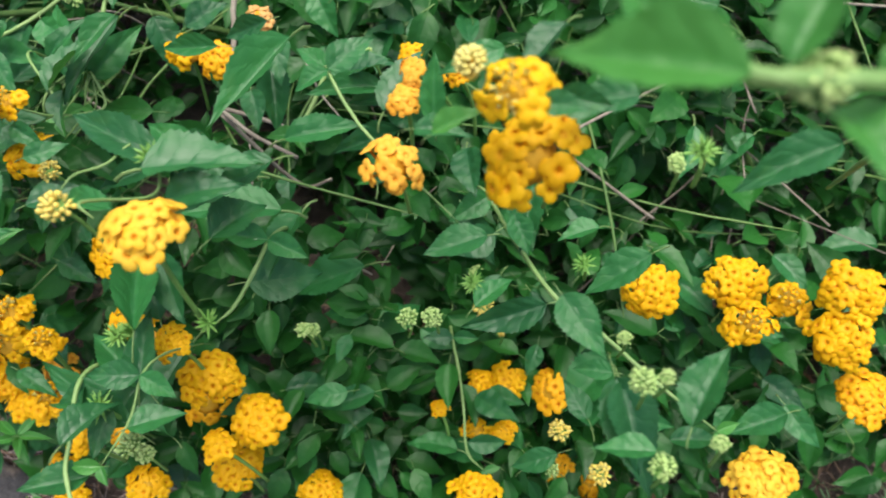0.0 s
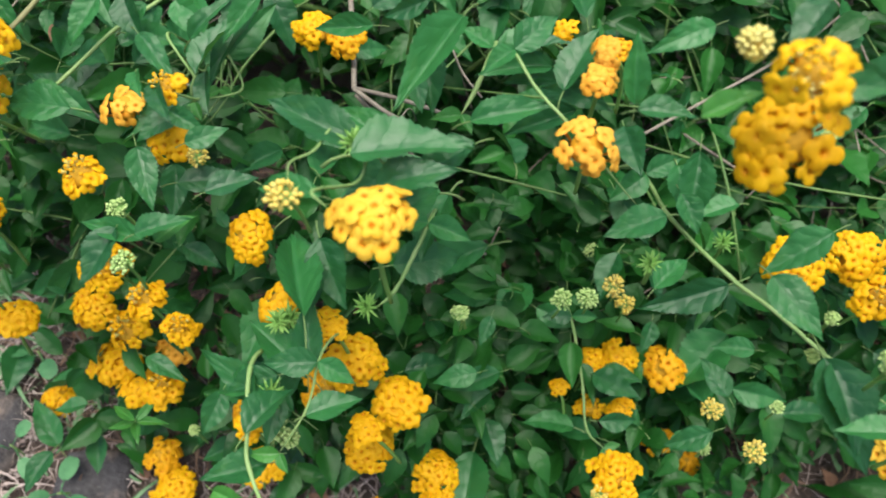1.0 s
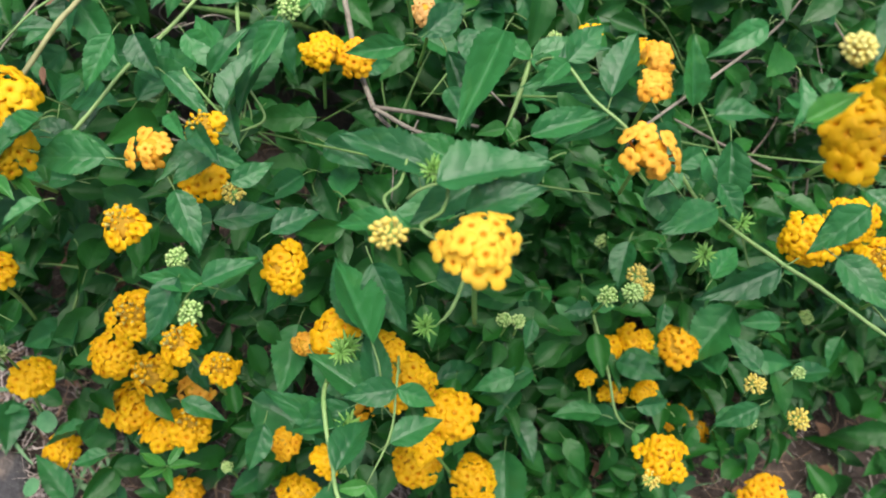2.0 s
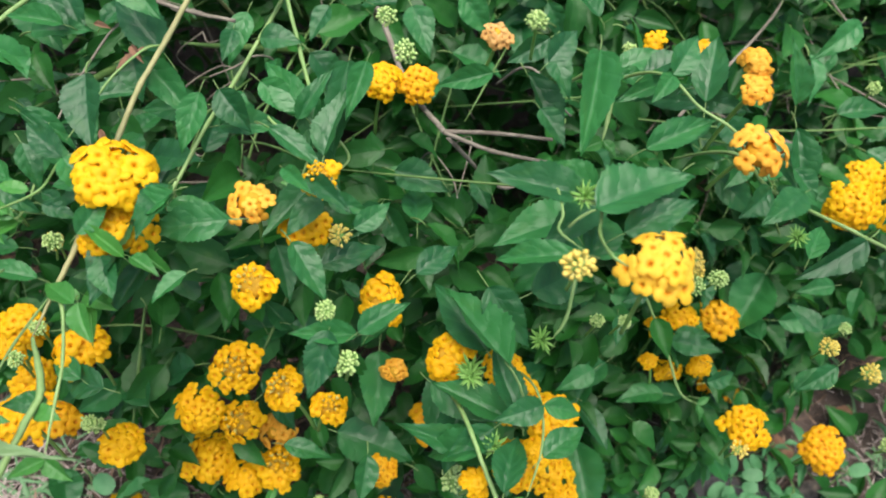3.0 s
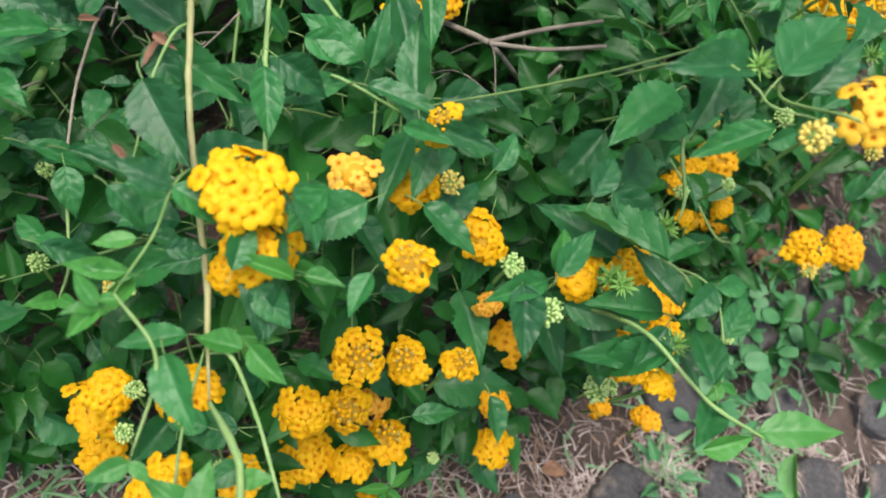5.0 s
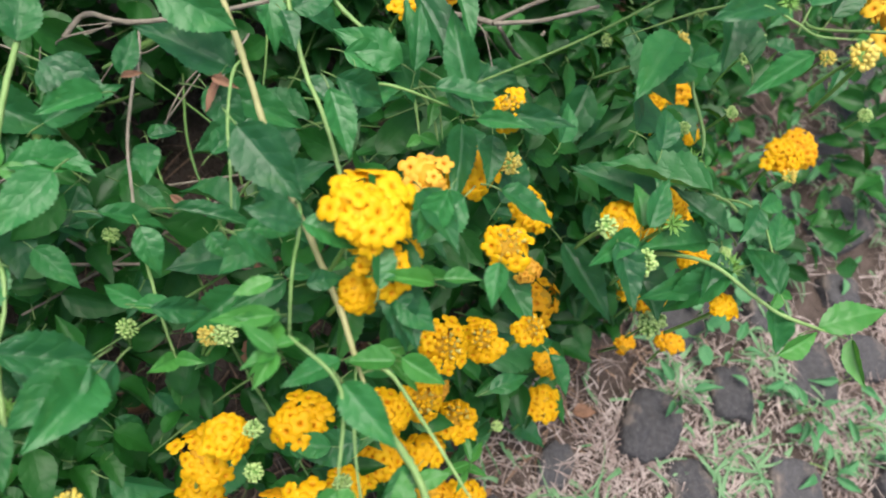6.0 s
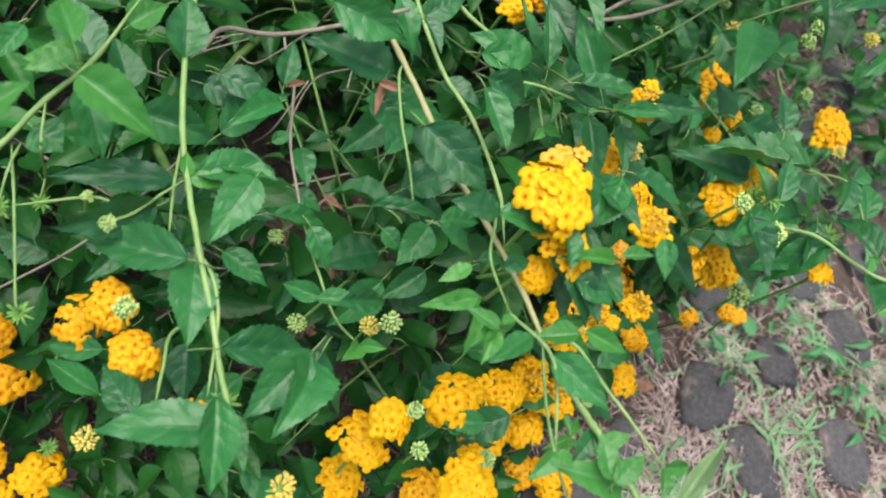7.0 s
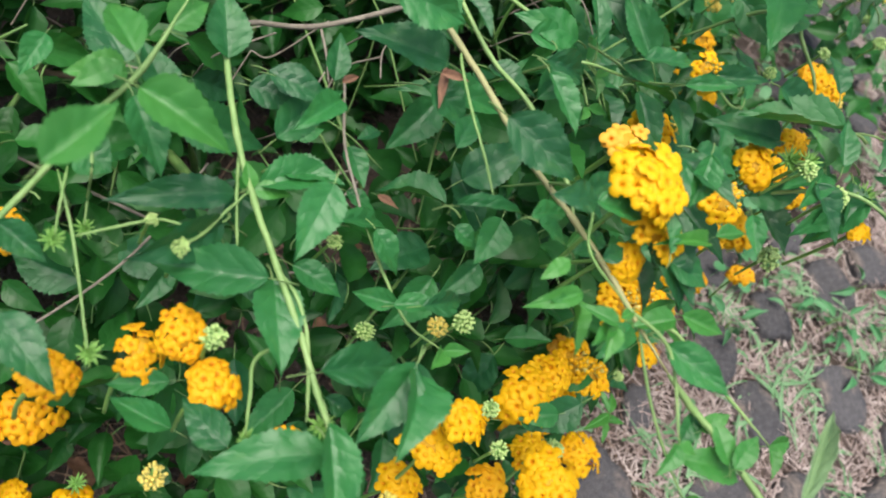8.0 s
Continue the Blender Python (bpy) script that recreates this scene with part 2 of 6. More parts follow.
def blade_data(stations, columns, seed, droop, fold, teeth, shape=0.72):
    """A leaf of length 1 and width 1: verts, faces and UVs, then its stalk."""
    r = random.Random(seed)
    verts, faces, uvs = [], [], []
    twist, bend = r.uniform(-0.25, 0.25), r.uniform(-0.05, 0.05)
    for i in range(stations + 1):
        u = i / stations
        w = 0.5 * math.sin(math.pi * u ** shape) ** 0.95 * (1 - 0.30 * u * u) / 0.93 if 0 < u < 1 else 0.004
        w *= 1 + (teeth if i % 2 else -teeth) * (0.25 < u + 0.15)
        for j in range(columns + 1):
            v = 2 * j / columns - 1
            y = v * w
            ripple = 0.012 * math.sin(u * 27 + seed) * abs(v) + 0.02 * math.sin(u * 9 + 2.1 * seed + (v > 0) * 1.7) * v * v
            z = fold * abs(v) * w + 0.010 * abs(math.sin(math.pi * 6.5 * (u - 0.2 * abs(v)))) * min(1, 3 * abs(v)) * (1 - v * v) - droop * (u - 0.25) ** 2 + ripple + twist * v * w * (u - 0.4)
            verts.append((u, y + bend * math.sin(u * math.pi), z))
            uvs.append((u, 0.5 + v / 2))
    c = columns + 1
    for i in range(stations):
        for j in range(columns):
            faces.append((i * c + j, (i + 1) * c + j, (i + 1) * c + j + 1, i * c + j + 1))
    blades = len(faces)
    n = len(verts)
    z0 = -droop * 0.0625
    stalk = [Vector((0.06, 0, z0 - 0.012)), Vector((-0.05, 0, z0 - 0.015)), Vector((-0.16, 0, z0 - 0.05)), Vector((-0.24, 0, z0 - 0.12))]
    tv, tf = tube(stalk, [0.012, 0.016, 0.017, 0.02], 5)
    verts += [tuple(q) for q in tv]
    faces += [tuple(n + k for k in f) for f in tf]
    uvs += [(0.5, 0.5)] * len(tv)
    return verts, faces, uvs, [0] * blades + [1] * (len(faces) - blades)


def leaf_meshes(name, mat, count, stations, columns, teeth):
    made = []
    for k in range(count):
        v, f, uv, idx = blade_data(stations, columns, k + 1, rnd.uniform(0.05, 0.38), rnd.uniform(0.10, 0.42), teeth, rnd.uniform(0.66, 0.8))
        made.append(mesh_of(name, v, f, (mat, STEM["green"]), idx, uv))
    return made


LEAVES = leaf_meshes("leaf", LEAF, 14, 30, 8, 0.045)
YOUNG_LEAVES = leaf_meshes("young_leaf", YOUNG, 6, 24, 8, 0.05)
PALE_LEAVES = leaf_meshes("pale_leaf", PALE, 2, 24, 8, 0.03)
DRY_LEAVES = leaf_meshes("dry_leaf", DEAD, 4, 14, 4, 0.05)

# ---- the shrub ----
shrub = tagged(new("lantana_shrub"), "sprawling yellow lantana shrub in full flower beside a stone path", "shrub")
shrub.location = (-0.05, 0.5, 0.0)
bpy.context.view_layer.update()
ORIGIN = Matrix.Translation(-Vector((-0.05, 0.5, 0.0)))
branches = []
canopy = []
tips = []
stems = []
nodes_bare = []


def stem(kind, radius, points):
    """Note a stem of the outer face, its inner end first; grow() builds it."""
    p = [Vector(q) for q in points]
    stems.append((kind, radius, p if p[0].y >= p[-1].y else p[::-1]))


def grow():
    """Join each stem to a neighbour close to its inner end, or carry it on into the bush."""
    lines = [smoothed(p, 7) for _, _, p in stems]
    for i, (kind, radius, p) in enumerate(stems):
        tips.append((p[-1], (p[-1] - p[-2]).normalized(), kind))
        out = (p[0] - p[1]).normalized()
        others = [q for j, line in enumerate(lines) if j != i for q in line]
        gap = min((q - p[0]).length for q in others)
        ahead = [q for q in others if (q - p[0]).length < 0.034 and (q - p[0]).dot(out) > 0.3 * (q - p[0]).length]
        if gap >= 0.004 and ahead:
            p = [min(ahead, key=lambda q: (q - p[0]).length)] + p
        elif gap >= 0.004:
            a = p[0] + out * 0.008
            if kind == "green":
                nodes_bare.append((p[0], out))
            w = 0.9 * min(1, max(0, -0.08 - a.x) / 0.35)
            inward = Vector((0.5 * math.sin(w), 0.5 * math.cos(w), -0.87))
            p = [a + inward * 0.075, a + inward * 0.022] + p
        branch(kind, radius * (0.72 if radius < 0.0012 else 0.9), p)


def branch(kind, radius, points, label="", name="branch"):
    line = smoothed(points, 7)
    n = len(line)
    radii = [radius * (1.08 - 0.25 * i / n) * (1 + 0.16 * (i % 7 == 0 and 0 < i < n - 1)) * (1 if kind in ("bark", "old") else min(1, 0.45 + 4 * i / n, 0.3 + 5 * (n - 1 - i) / n)) for i in range(n)]
    line = [p + Vector((rnd.gauss(0, 1), rnd.gauss(0, 1), rnd.gauss(0, 1))) * radius * 0.06 for p in line]
    v, f = tube(line, radii, 8)
    ob = part(name, mesh_of(name, [tuple(q) for q in v], f, (STEM[kind],)), shrub, label or {"green": "pale green ridged stem", "tan": "tan half-woody stem", "bark": "grey bare woody twig", "old": "dark brown woody stem", "inner": "thin green stem"}[kind], ORIGIN)
    branches.append((ob, line))
    return ob


def nearest_branch(p):
    return min(branches, key=lambda b: min((q - p).length_squared for q in b[1][::3]))[0]


def leaf(base, tip, width, normal, state=""):
    b, t = Vector(base), Vector(tip)
    length = (t - b).length
    owner = nearest_branch(b)
    me = rnd.choice({"young": YOUNG_LEAVES, "dead": DRY_LEAVES, "pale": PALE_LEAVES}.get(state, LEAVES))
    if state == "dead":
        t, length, width = b + (t - b) * 0.75, length * 0.75, width * 0.5
    turn = frame_of(t - b, normal).to_4x4()
    m = Matrix.Translation(b) @ turn @ Matrix.Diagonal((length, width * (1 if rnd.random() < 0.5 else -1), length, 1))
    if m.determinant() < 0:
        m = m @ Matrix.Diagonal((1, -1, 1, 1))
    part("leaf", me, owner, {"young": "bright green young leaf", "dead": "withered red-brown leaf", "pale": "pale greyish green narrow leaf"}.get(state, ""), m)
    canopy.append(((b + t) / 2, length * 0.42, Vector(normal).normalized()))


# ---- flowers ----
def floret_mesh(tint, seed, lobes):
    """A flat corolla of rounded lobes round a small dented throat, on a short tube."""
    r = random.Random(seed)
    verts, faces, index, uvs = [], [], [], []
    rings = ((0.05, -0.30), (0.15, -0.07), (0.30, 0.03), (0.62, 0.075), (0.88, 0.04), (1.0, -0.05))
    seg = lobes * 6
    skew = [r.uniform(0.88, 1.12) for _ in range(lobes)]
    tip = [r.uniform(-0.22, 0.16) for _ in range(lobes)]
    for i, (rad, z) in enumerate(rings):
        for k in range(seg):
            w = 2 * math.pi * k / seg
            own = int((k + 3) / 6) % lobes
            lobe = abs(math.cos(lobes * w / 2)) ** 0.5
            reach = 1 if i < 2 else 1 - 0.36 * (1 - lobe) * (i - 1) / 4
            reach *= 1 + (skew[own] - 1) * (i > 2)
            verts.append((rad * reach * math.cos(w), rad * reach * math.sin(w), z + tip[own] * lobe * rad * rad * (i > 2) - 0.10 * (1 - lobe) * rad * (i > 2) + r.uniform(-0.012, 0.012)))
            uvs.append((rad, 0.5))
    for i in range(len(rings) - 1):
        for k in range(seg):
            k2 = (k + 1) % seg
            faces.append((i * seg + k, (i + 1) * seg + k, (i + 1) * seg + k2, i * seg + k2))
            index.append(0)
    n = len(verts)
    for z, rad in ((-0.45, 0.13), (-1.6, 0.10)):
        for k in range(6):
            w = 2 * math.pi * k / 6
            verts.append((rad * math.cos(w), rad * math.sin(w), z))
            uvs.append((0.25, 0.5))
    for k in range(6):
        k2 = (k + 1) % 6
        faces.append((n + k, n + k2, n + 6 + k2, n + 6 + k)[::-1])
        faces.append(((k * seg) // 6, n + k, n + k2, ((k2 or 6) * seg) // 6 % seg)[::-1])
        index += [0, 0]
    return mesh_of("floret", verts, faces, (FLORET[tint],), index, uvs)


FLORETS = {t: [floret_mesh(t, 7 * i + 3, 4 + (i % 3 == 1)) for i in range(5)] for t in TINTS}


def bud_data(verts, faces, index, centre, axis, size, mat, seed):
    """One closed bud: a short four-cornered knob on a stalk."""
    turn = frame_of(axis, (0.2, 0.5, 0.8))
    n = len(verts)
    prof = ((-1.2, 0.25), (-0.2, 0.5), (0.35, 0.62), (0.75, 0.45))
    for h, rad in prof:
        for k in range(6):
            w = 2 * math.pi * k / 6 + seed
            verts.append(tuple(Vector(centre) + turn @ Vector((h * size, rad * size * math.cos(w), rad * size * math.sin(w)))))
    verts.append(tuple(Vector(centre) + turn @ Vector((0.95 * size, 0, 0))))
    for i in range(3):
        for k in range(6):
            k2 = (k + 1) % 6
            faces.append((n + i * 6 + k, n + i * 6 + k2, n + (i + 1) * 6 + k2, n + (i + 1) * 6 + k))
            index.append(mat[0] if i < 2 else mat[1])
    for k in range(6):
        faces.append((n + 18 + k, n + 18 + (k + 1) % 6, n + 24))
        index.append(mat[1])


def directions(rings):
    """Unit vectors on a dome about +z: rings of (degrees from the top, count)."""
    for polar, count in rings:
        start = rnd.uniform(0, 6.28)
        for k in range(count):
            p = radians(polar + rnd.gauss(0, 3.5))
            a = start + 2 * math.pi * k / count + rnd.gauss(0, 0.07)
            yield Vector((math.sin(p) * math.cos(a), math.sin(p) * math.sin(a), math.cos(p)))


def stalk_to(verts, faces, index, axis, reach, radius, mat, length=0.055):
    """A curved flower stalk from under the head down towards the ground."""
    side = Vector((rnd.gauss(0, 0.14), rnd.gauss(0, 0.14), -1))
    a = -Vector(axis)
    pts = [a * reach * 0.3, a * (reach + length * 0.25), a * (reach + length * 0.5) + side * length * 0.12, a * (reach + length * 0.7) + side * length * 0.35]
    line = smoothed(pts, 4)
    tv, tf = tube(line, [radius * (1.7 if i == 0 else 1.0) for i in range(len(line))], 6)
    n = len(verts)
    verts += [tuple(q) for q in tv]
    faces += [tuple(n + k for k in f) for f in tf]
    index += [mat] * len(tf)


def flower_head(kind, tint, place, radius, axis):
    axis = (Vector(axis) + Vector((rnd.gauss(0, 0.16), rnd.gauss(0, 0.16), 0))).normalized()
    radius *= 0.92 if tint in ("gold", "amber") else 1.0
    turn = axis.to_track_quat('Z', 'Y').to_matrix()
    verts, faces, index = [], [], []
    seg, core = 10, 0.6 * radius
    prof = [(math.sin(radians(p)) * core, math.cos(radians(p)) * core * 0.7) for p in (12, 40, 70, 100, 130, 160)]
    for rad, z in prof:
        for k in range(seg):
            w = 2 * math.pi * k / seg
            verts.append(tuple(turn @ Vector((rad * math.cos(w), rad * math.sin(w), z))))
    for i in range(len(prof) - 1):
        for k in range(seg):
            k2 = (k + 1) % seg
            faces.append((i * seg + k, (i + 1) * seg + k, (i + 1) * seg + k2, i * seg + k2))
            index.append(0 if i < 3 else 1)
    faces.append(tuple(range(seg)))
    index.append(0)
    if kind not in ("young", "sparse"):
        stalk_to(verts, faces, index, axis, core, 0.0011, 1)
    size = max(0.0034, 0.36 * radius)
    squash = Matrix.Diagonal((rnd.uniform(0.78, 1.20), rnd.uniform(0.82, 1.20), rnd.uniform(0.48, 0.66)))
    if radius > 0.0145:
        squash = Matrix.Diagonal((rnd.uniform(0.94, 1.1), rnd.uniform(0.94, 1.1), rnd.uniform(0.56, 0.68)))
    swell = [(k, 0.15 / k, rnd.uniform(0, 6.28)) for k in (2, 3, 5)]
    bare = rnd.uniform(0, 6.28)
    if kind == "full":
        rings, buds = ((10, 1), (33, 5), (58, 8), (82, 10)), ()
        if radius > 0.0165:
            size *= 0.84
            rings = ((6, 1), (28, 5), (51, 9), (73, 11), (90, 9))
    elif kind == "few":
        size *= 1.08
        rings, buds = ((12, 1), (40, 4), (70, 7), (95, 6)), ()
    elif kind == "open":
        rings, buds = ((54, 6), (76, 9), (98, 9)), ((0, 1), (17, 5), (34, 7))
    elif kind == "young":
        size *= 0.8
        rings, buds = ((85, 3),), ((0, 1), (22, 6), (45, 10), (68, 13))
    else:
        size *= 1.12
        rings, buds = ((60, 4), (86, 7)), ((0, 1), (18, 5), (36, 7))
    for d in directions(buds):
        bud_data(verts, faces, index, turn @ d * radius * 0.86, turn @ d, size * (0.4 if kind == "sparse" else 0.55), (2, 3), rnd.random())
    label = {"full": "full dome of %s lantana florets", "few": "loose ageing head of %s florets", "open": "half-open %s flower head with closed buds in the middle", "young": "opening %s flower head", "sparse": "newly opening %s head with few florets"}[kind] % {"gold": "golden yellow", "butter": "pale yellow", "lemon": "bright yellow", "amber": "orange yellow", "peach": "soft orange", "rust": "withering rusty orange", "cream": "cream yellow"}[tint]
    head = part("flower_head", mesh_of("flower_head", verts, faces, (CORE, BRACT, YELLOWBUD, PETAL[tint] if kind != "young" else YELLOWBUD), index), shrub, label, ORIGIN @ Matrix.Translation(place))
    for d in directions(rings):
        if d.z < 0.9 and rnd.random() < {"few": 0.36, "full": 0.11}.get(kind, 0.12):
            continue
        if kind != "young" and d.z < 0.5 and rnd.random() < 0.35 and math.cos(math.atan2(d.y, d.x) - bare) > 0.86:
            continue
        lean = (d + Vector((rnd.gauss(0, 0.22), rnd.gauss(0, 0.22), 0.75 + rnd.gauss(0, 0.2)))).normalized()
        out = turn @ lean
        spin = Matrix.Rotation(rnd.uniform(0, 6.28), 3, 'Z')
        s = size * rnd.uniform(0.86, 1.2)
        lobe = 1 + (1 - d.z) * sum(b * math.sin(k * math.atan2(d.y, d.x) + c) for k, b, c in swell)
        m = Matrix.Translation(turn @ (squash @ d) * radius * lobe * rnd.uniform(0.68, 1.0)) @ (out.to_track_quat('Z', 'Y').to_matrix() @ spin).to_4x4() @ Matrix.Scale(s, 4)
        part("floret", rnd.choice(FLORETS[tint]), head, "", m)
    canopy.append((Vector(place), radius, axis))


def bud_head(place, radius, axis, opening=False, stalk=True):
    axis = Vector(axis).normalized()
    turn = axis.to_track_quat('Z', 'Y').to_matrix()
    verts, faces, index = [], [], []
    for d in directions(((0, 1), (22, 6), (45, 11), (68, 15), (92, 14))):
        if rnd.random() < (0.22 if opening else 0.06):
            continue
        lean = turn @ (d + Vector((rnd.gauss(0, 0.15), rnd.gauss(0, 0.15), 0.2))).normalized()
        bud_data(verts, faces, index, turn @ d * radius * rnd.uniform(0.6, 0.92), lean, radius * 0.22 * rnd.uniform(0.7, 1.35), (0, 1) if rnd.random() < 0.75 else (1, 1), rnd.random())
    if stalk:
        stalk_to(verts, faces, index, axis, radius * 0.4, 0.0008, 2, 0.03)
    canopy.append((Vector(place), radius, axis))
    bracts(verts, faces, index, turn, radius * 0.95, 9, 105, 0.14, 2)
    mats = (YELLOWBUD, PETAL["cream"], BRACT) if opening else (BUD, BUDTIP, BRACT)
    part("bud_head", mesh_of("bud_head", verts, faces, mats, index), shrub, "opening cluster of cream yellow buds" if opening else "tight cluster of pale green buds", ORIGIN @ Matrix.Translation(place))


def opening_head(place, radius, axis):
    bud_head(place, radius, axis, True)


def bracts(verts, faces, index, turn, length, count, polar, width, mat):
    """Narrow pointed bracts that spread out from the stalk's end."""
    for d in directions(((polar, count),)):
        out = turn @ d
        side = out.cross(turn @ Vector((0, 0, 1)))
        side = side.normalized() if side.length > 1e-4 else out.orthogonal().normalized()
        up = side.cross(out)
        n = len(verts)
        reach = length * rnd.uniform(0.75, 1.15)
        for u, w in ((0.05, 0.5), (0.4, 1.0), (0.75, 0.6), (1.0, 0.05)):
            c = out * u * reach + up * 0.12 * reach * (u * u)
            verts += [tuple(c + side * w * width * reach), tuple(c + up * 0.05 * reach), tuple(c - side * w * width * reach)]
        for i in range(3):
            for j in (0, 1):
                a = n + i * 3 + j
                faces.append((a, a + 3, a + 4, a + 1))
                index.append(mat)


def spent_head(place, radius, axis, stalk=True):
    """A head that has dropped its flowers: a star of green bracts round a green knob."""
    axis = Vector(axis).normalized()
    turn = axis.to_track_quat('Z', 'Y').to_matrix()
    verts, faces, index = [], [], []
    for polar, count in ((15, 4), (42, 8), (72, 11), (98, 9)):
        bracts(verts, faces, index, turn, radius, count, polar, 0.10, 0)
    for d in directions(((0, 1), (45, 6))):
        bud_data(verts, faces, index, turn @ d * radius * 0.2, turn @ d, radius * 0.2, (0, 0), rnd.random())
    if stalk:
        stalk_to(verts, faces, index, axis, radius * 0.2, 0.0012, 0, 0.03)
    canopy.append((Vector(place), radius, axis))
    part("spent_head", mesh_of("spent_head", verts, faces, (BRACT,), index), shrub, "spent flower head, a star of green bracts", ORIGIN @ Matrix.Translation(place))


# ---- stems, leaves and flowers in their places ----
stem('tan', 0.0016, [(-0.284, 0.352, 0.378), (-0.298, 0.318, 0.378), (-0.311, 0.288, 0.376), (-0.320, 0.264, 0.371), (-0.330, 0.232, 0.369), (-0.339, 0.203, 0.364), (-0.346, 0.186, 0.361), (-0.355, 0.163, 0.358)])
stem('green', 0.0013, [(-0.240, 0.358, 0.360), (-0.265, 0.312, 0.352), (-0.280, 0.279, 0.356), (-0.297, 0.245, 0.350), (-0.313, 0.225, 0.342)])
stem('green', 0.0014, [(-0.235, 0.360, 0.370), (-0.228, 0.325, 0.355), (-0.222, 0.286, 0.350), (-0.219, 0.264, 0.340)])
stem('green', 0.0016, [(-0.320, 0.429, 0.352), (-0.343, 0.406, 0.352), (-0.358, 0.393, 0.350), (-0.386, 0.362, 0.348), (-0.404, 0.337, 0.346), (-0.420, 0.312, 0.346), (-0.435, 0.287, 0.342), (-0.446, 0.270, 0.338), (-0.455, 0.253, 0.331), (-0.462, 0.240, 0.325)])
stem('green', 0.0011, [(-0.420, 0.311, 0.345), (-0.424, 0.299, 0.345), (-0.432, 0.287, 0.342), (-0.445, 0.275, 0.338), (-0.456, 0.266, 0.333)])
stem('green', 0.0010, [(-0.389, 0.358, 0.347), (-0.404, 0.346, 0.343), (-0.421, 0.330, 0.335)])
stem('green', 0.0009, [(-0.400, 0.342, 0.346), (-0.415, 0.342, 0.347), (-0.429, 0.341, 0.349), (-0.440, 0.343, 0.351)])
stem('green', 0.0008, [(-0.429, 0.341, 0.349), (-0.433, 0.352, 0.349), (-0.438, 0.359, 0.348)])
stem('green', 0.0015, [(-0.374, 0.399, 0.390), (-0.403, 0.396, 0.372), (-0.424, 0.400, 0.359), (-0.446, 0.402, 0.344), (-0.470, 0.404, 0.330)])
stem('green', 0.0008, [(-0.444, 0.398, 0.346), (-0.460, 0.374, 0.346), (-0.481, 0.348, 0.333), (-0.484, 0.344, 0.329)])
stem('green', 0.0008, [(-0.441, 0.396, 0.347), (-0.453, 0.386, 0.351), (-0.464, 0.379, 0.344)])
stem('green', 0.0008, [(-0.437, 0.388, 0.350), (-0.436, 0.394, 0.320), (-0.444, 0.388, 0.315)])
stem('green', 0.0009, [(-0.348, 0.183, 0.360), (-0.364, 0.164, 0.351), (-0.376, 0.145, 0.343), (-0.385, 0.127, 0.337)])
stem('green', 0.0011, [(-0.342, 0.173, 0.366), (-0.342, 0.151, 0.358), (-0.344, 0.136, 0.356), (-0.348, 0.110, 0.352)])
stem('green', 0.0008, [(-0.134, 0.180, 0.441), (-0.137, 0.163, 0.448), (-0.143, 0.152, 0.454), (-0.140, 0.138, 0.464)])
stem('green', 0.0018, [(-0.355, 0.163, 0.358), (-0.353, 0.143, 0.346), (-0.358, 0.128, 0.347), (-0.371, 0.095, 0.347), (-0.376, 0.085, 0.349)])
stem('green', 0.0013, [(-0.160, 0.109, 0.332), (-0.154, 0.083, 0.330), (-0.148, 0.064, 0.329), (-0.125, 0.032, 0.324)])
stem('green', 0.0009, [(-0.299, 0.315, 0.376), (-0.309, 0.309, 0.379), (-0.324, 0.293, 0.377), (-0.335, 0.277, 0.372), (-0.346, 0.262, 0.366)])
stem('bark', 0.0015, [(-0.316, 0.414, 0.319), (-0.311, 0.382, 0.341), (-0.286, 0.358, 0.355), (-0.264, 0.340, 0.368)])
stem('bark', 0.0007, [(-0.308, 0.429, 0.243), (-0.289, 0.428, 0.265)])
stem('bark', 0.0008, [(-0.288, 0.392, 0.235), (-0.265, 0.392, 0.260)])
stem('bark', 0.0006, [(-0.325, 0.455, 0.262), (-0.316, 0.446, 0.277), (-0.285, 0.422, 0.289)])
stem('bark', 0.0007, [(-0.305, 0.443, 0.269), (-0.293, 0.429, 0.286)])
stem('bark', 0.0007, [(-0.284, 0.417, 0.266), (-0.265, 0.398, 0.298)])
stem('bark', 0.0008, [(-0.340, 0.471, 0.253), (-0.324, 0.435, 0.257)])
stem('bark', 0.0007, [(-0.278, 0.377, 0.287), (-0.298, 0.373, 0.274), (-0.309, 0.368, 0.255)])
stem('bark', 0.0010, [(-0.096, 0.301, 0.371), (-0.086, 0.292, 0.360), (-0.073, 0.285, 0.351)])
stem('bark', 0.0007, [(-0.139, 0.301, 0.285), (-0.131, 0.284, 0.282), (-0.130, 0.263, 0.274)])
stem('bark', 0.0007, [(-0.119, 0.305, 0.295), (-0.129, 0.278, 0.280)])
stem('bark', 0.0008, [(-0.282, 0.352, 0.307), (-0.266, 0.362, 0.305), (-0.255, 0.365, 0.311)])
stem('bark', 0.0008, [(-0.330, 0.414, 0.310), (-0.311, 0.400, 0.321)])
stem('bark', 0.0009, [(-0.309, 0.378, 0.342), (-0.316, 0.368, 0.337), (-0.323, 0.360, 0.331)])
stem('bark', 0.0022, [(-0.172, 0.389, 0.324), (-0.159, 0.340, 0.312), (-0.147, 0.287, 0.335)])
stem('bark', 0.0014, [(-0.147, 0.287, 0.335), (-0.118, 0.279, 0.343), (-0.088, 0.268, 0.351)])
stem('bark', 0.0014, [(-0.147, 0.286, 0.335), (-0.121, 0.270, 0.338), (-0.091, 0.256, 0.345)])
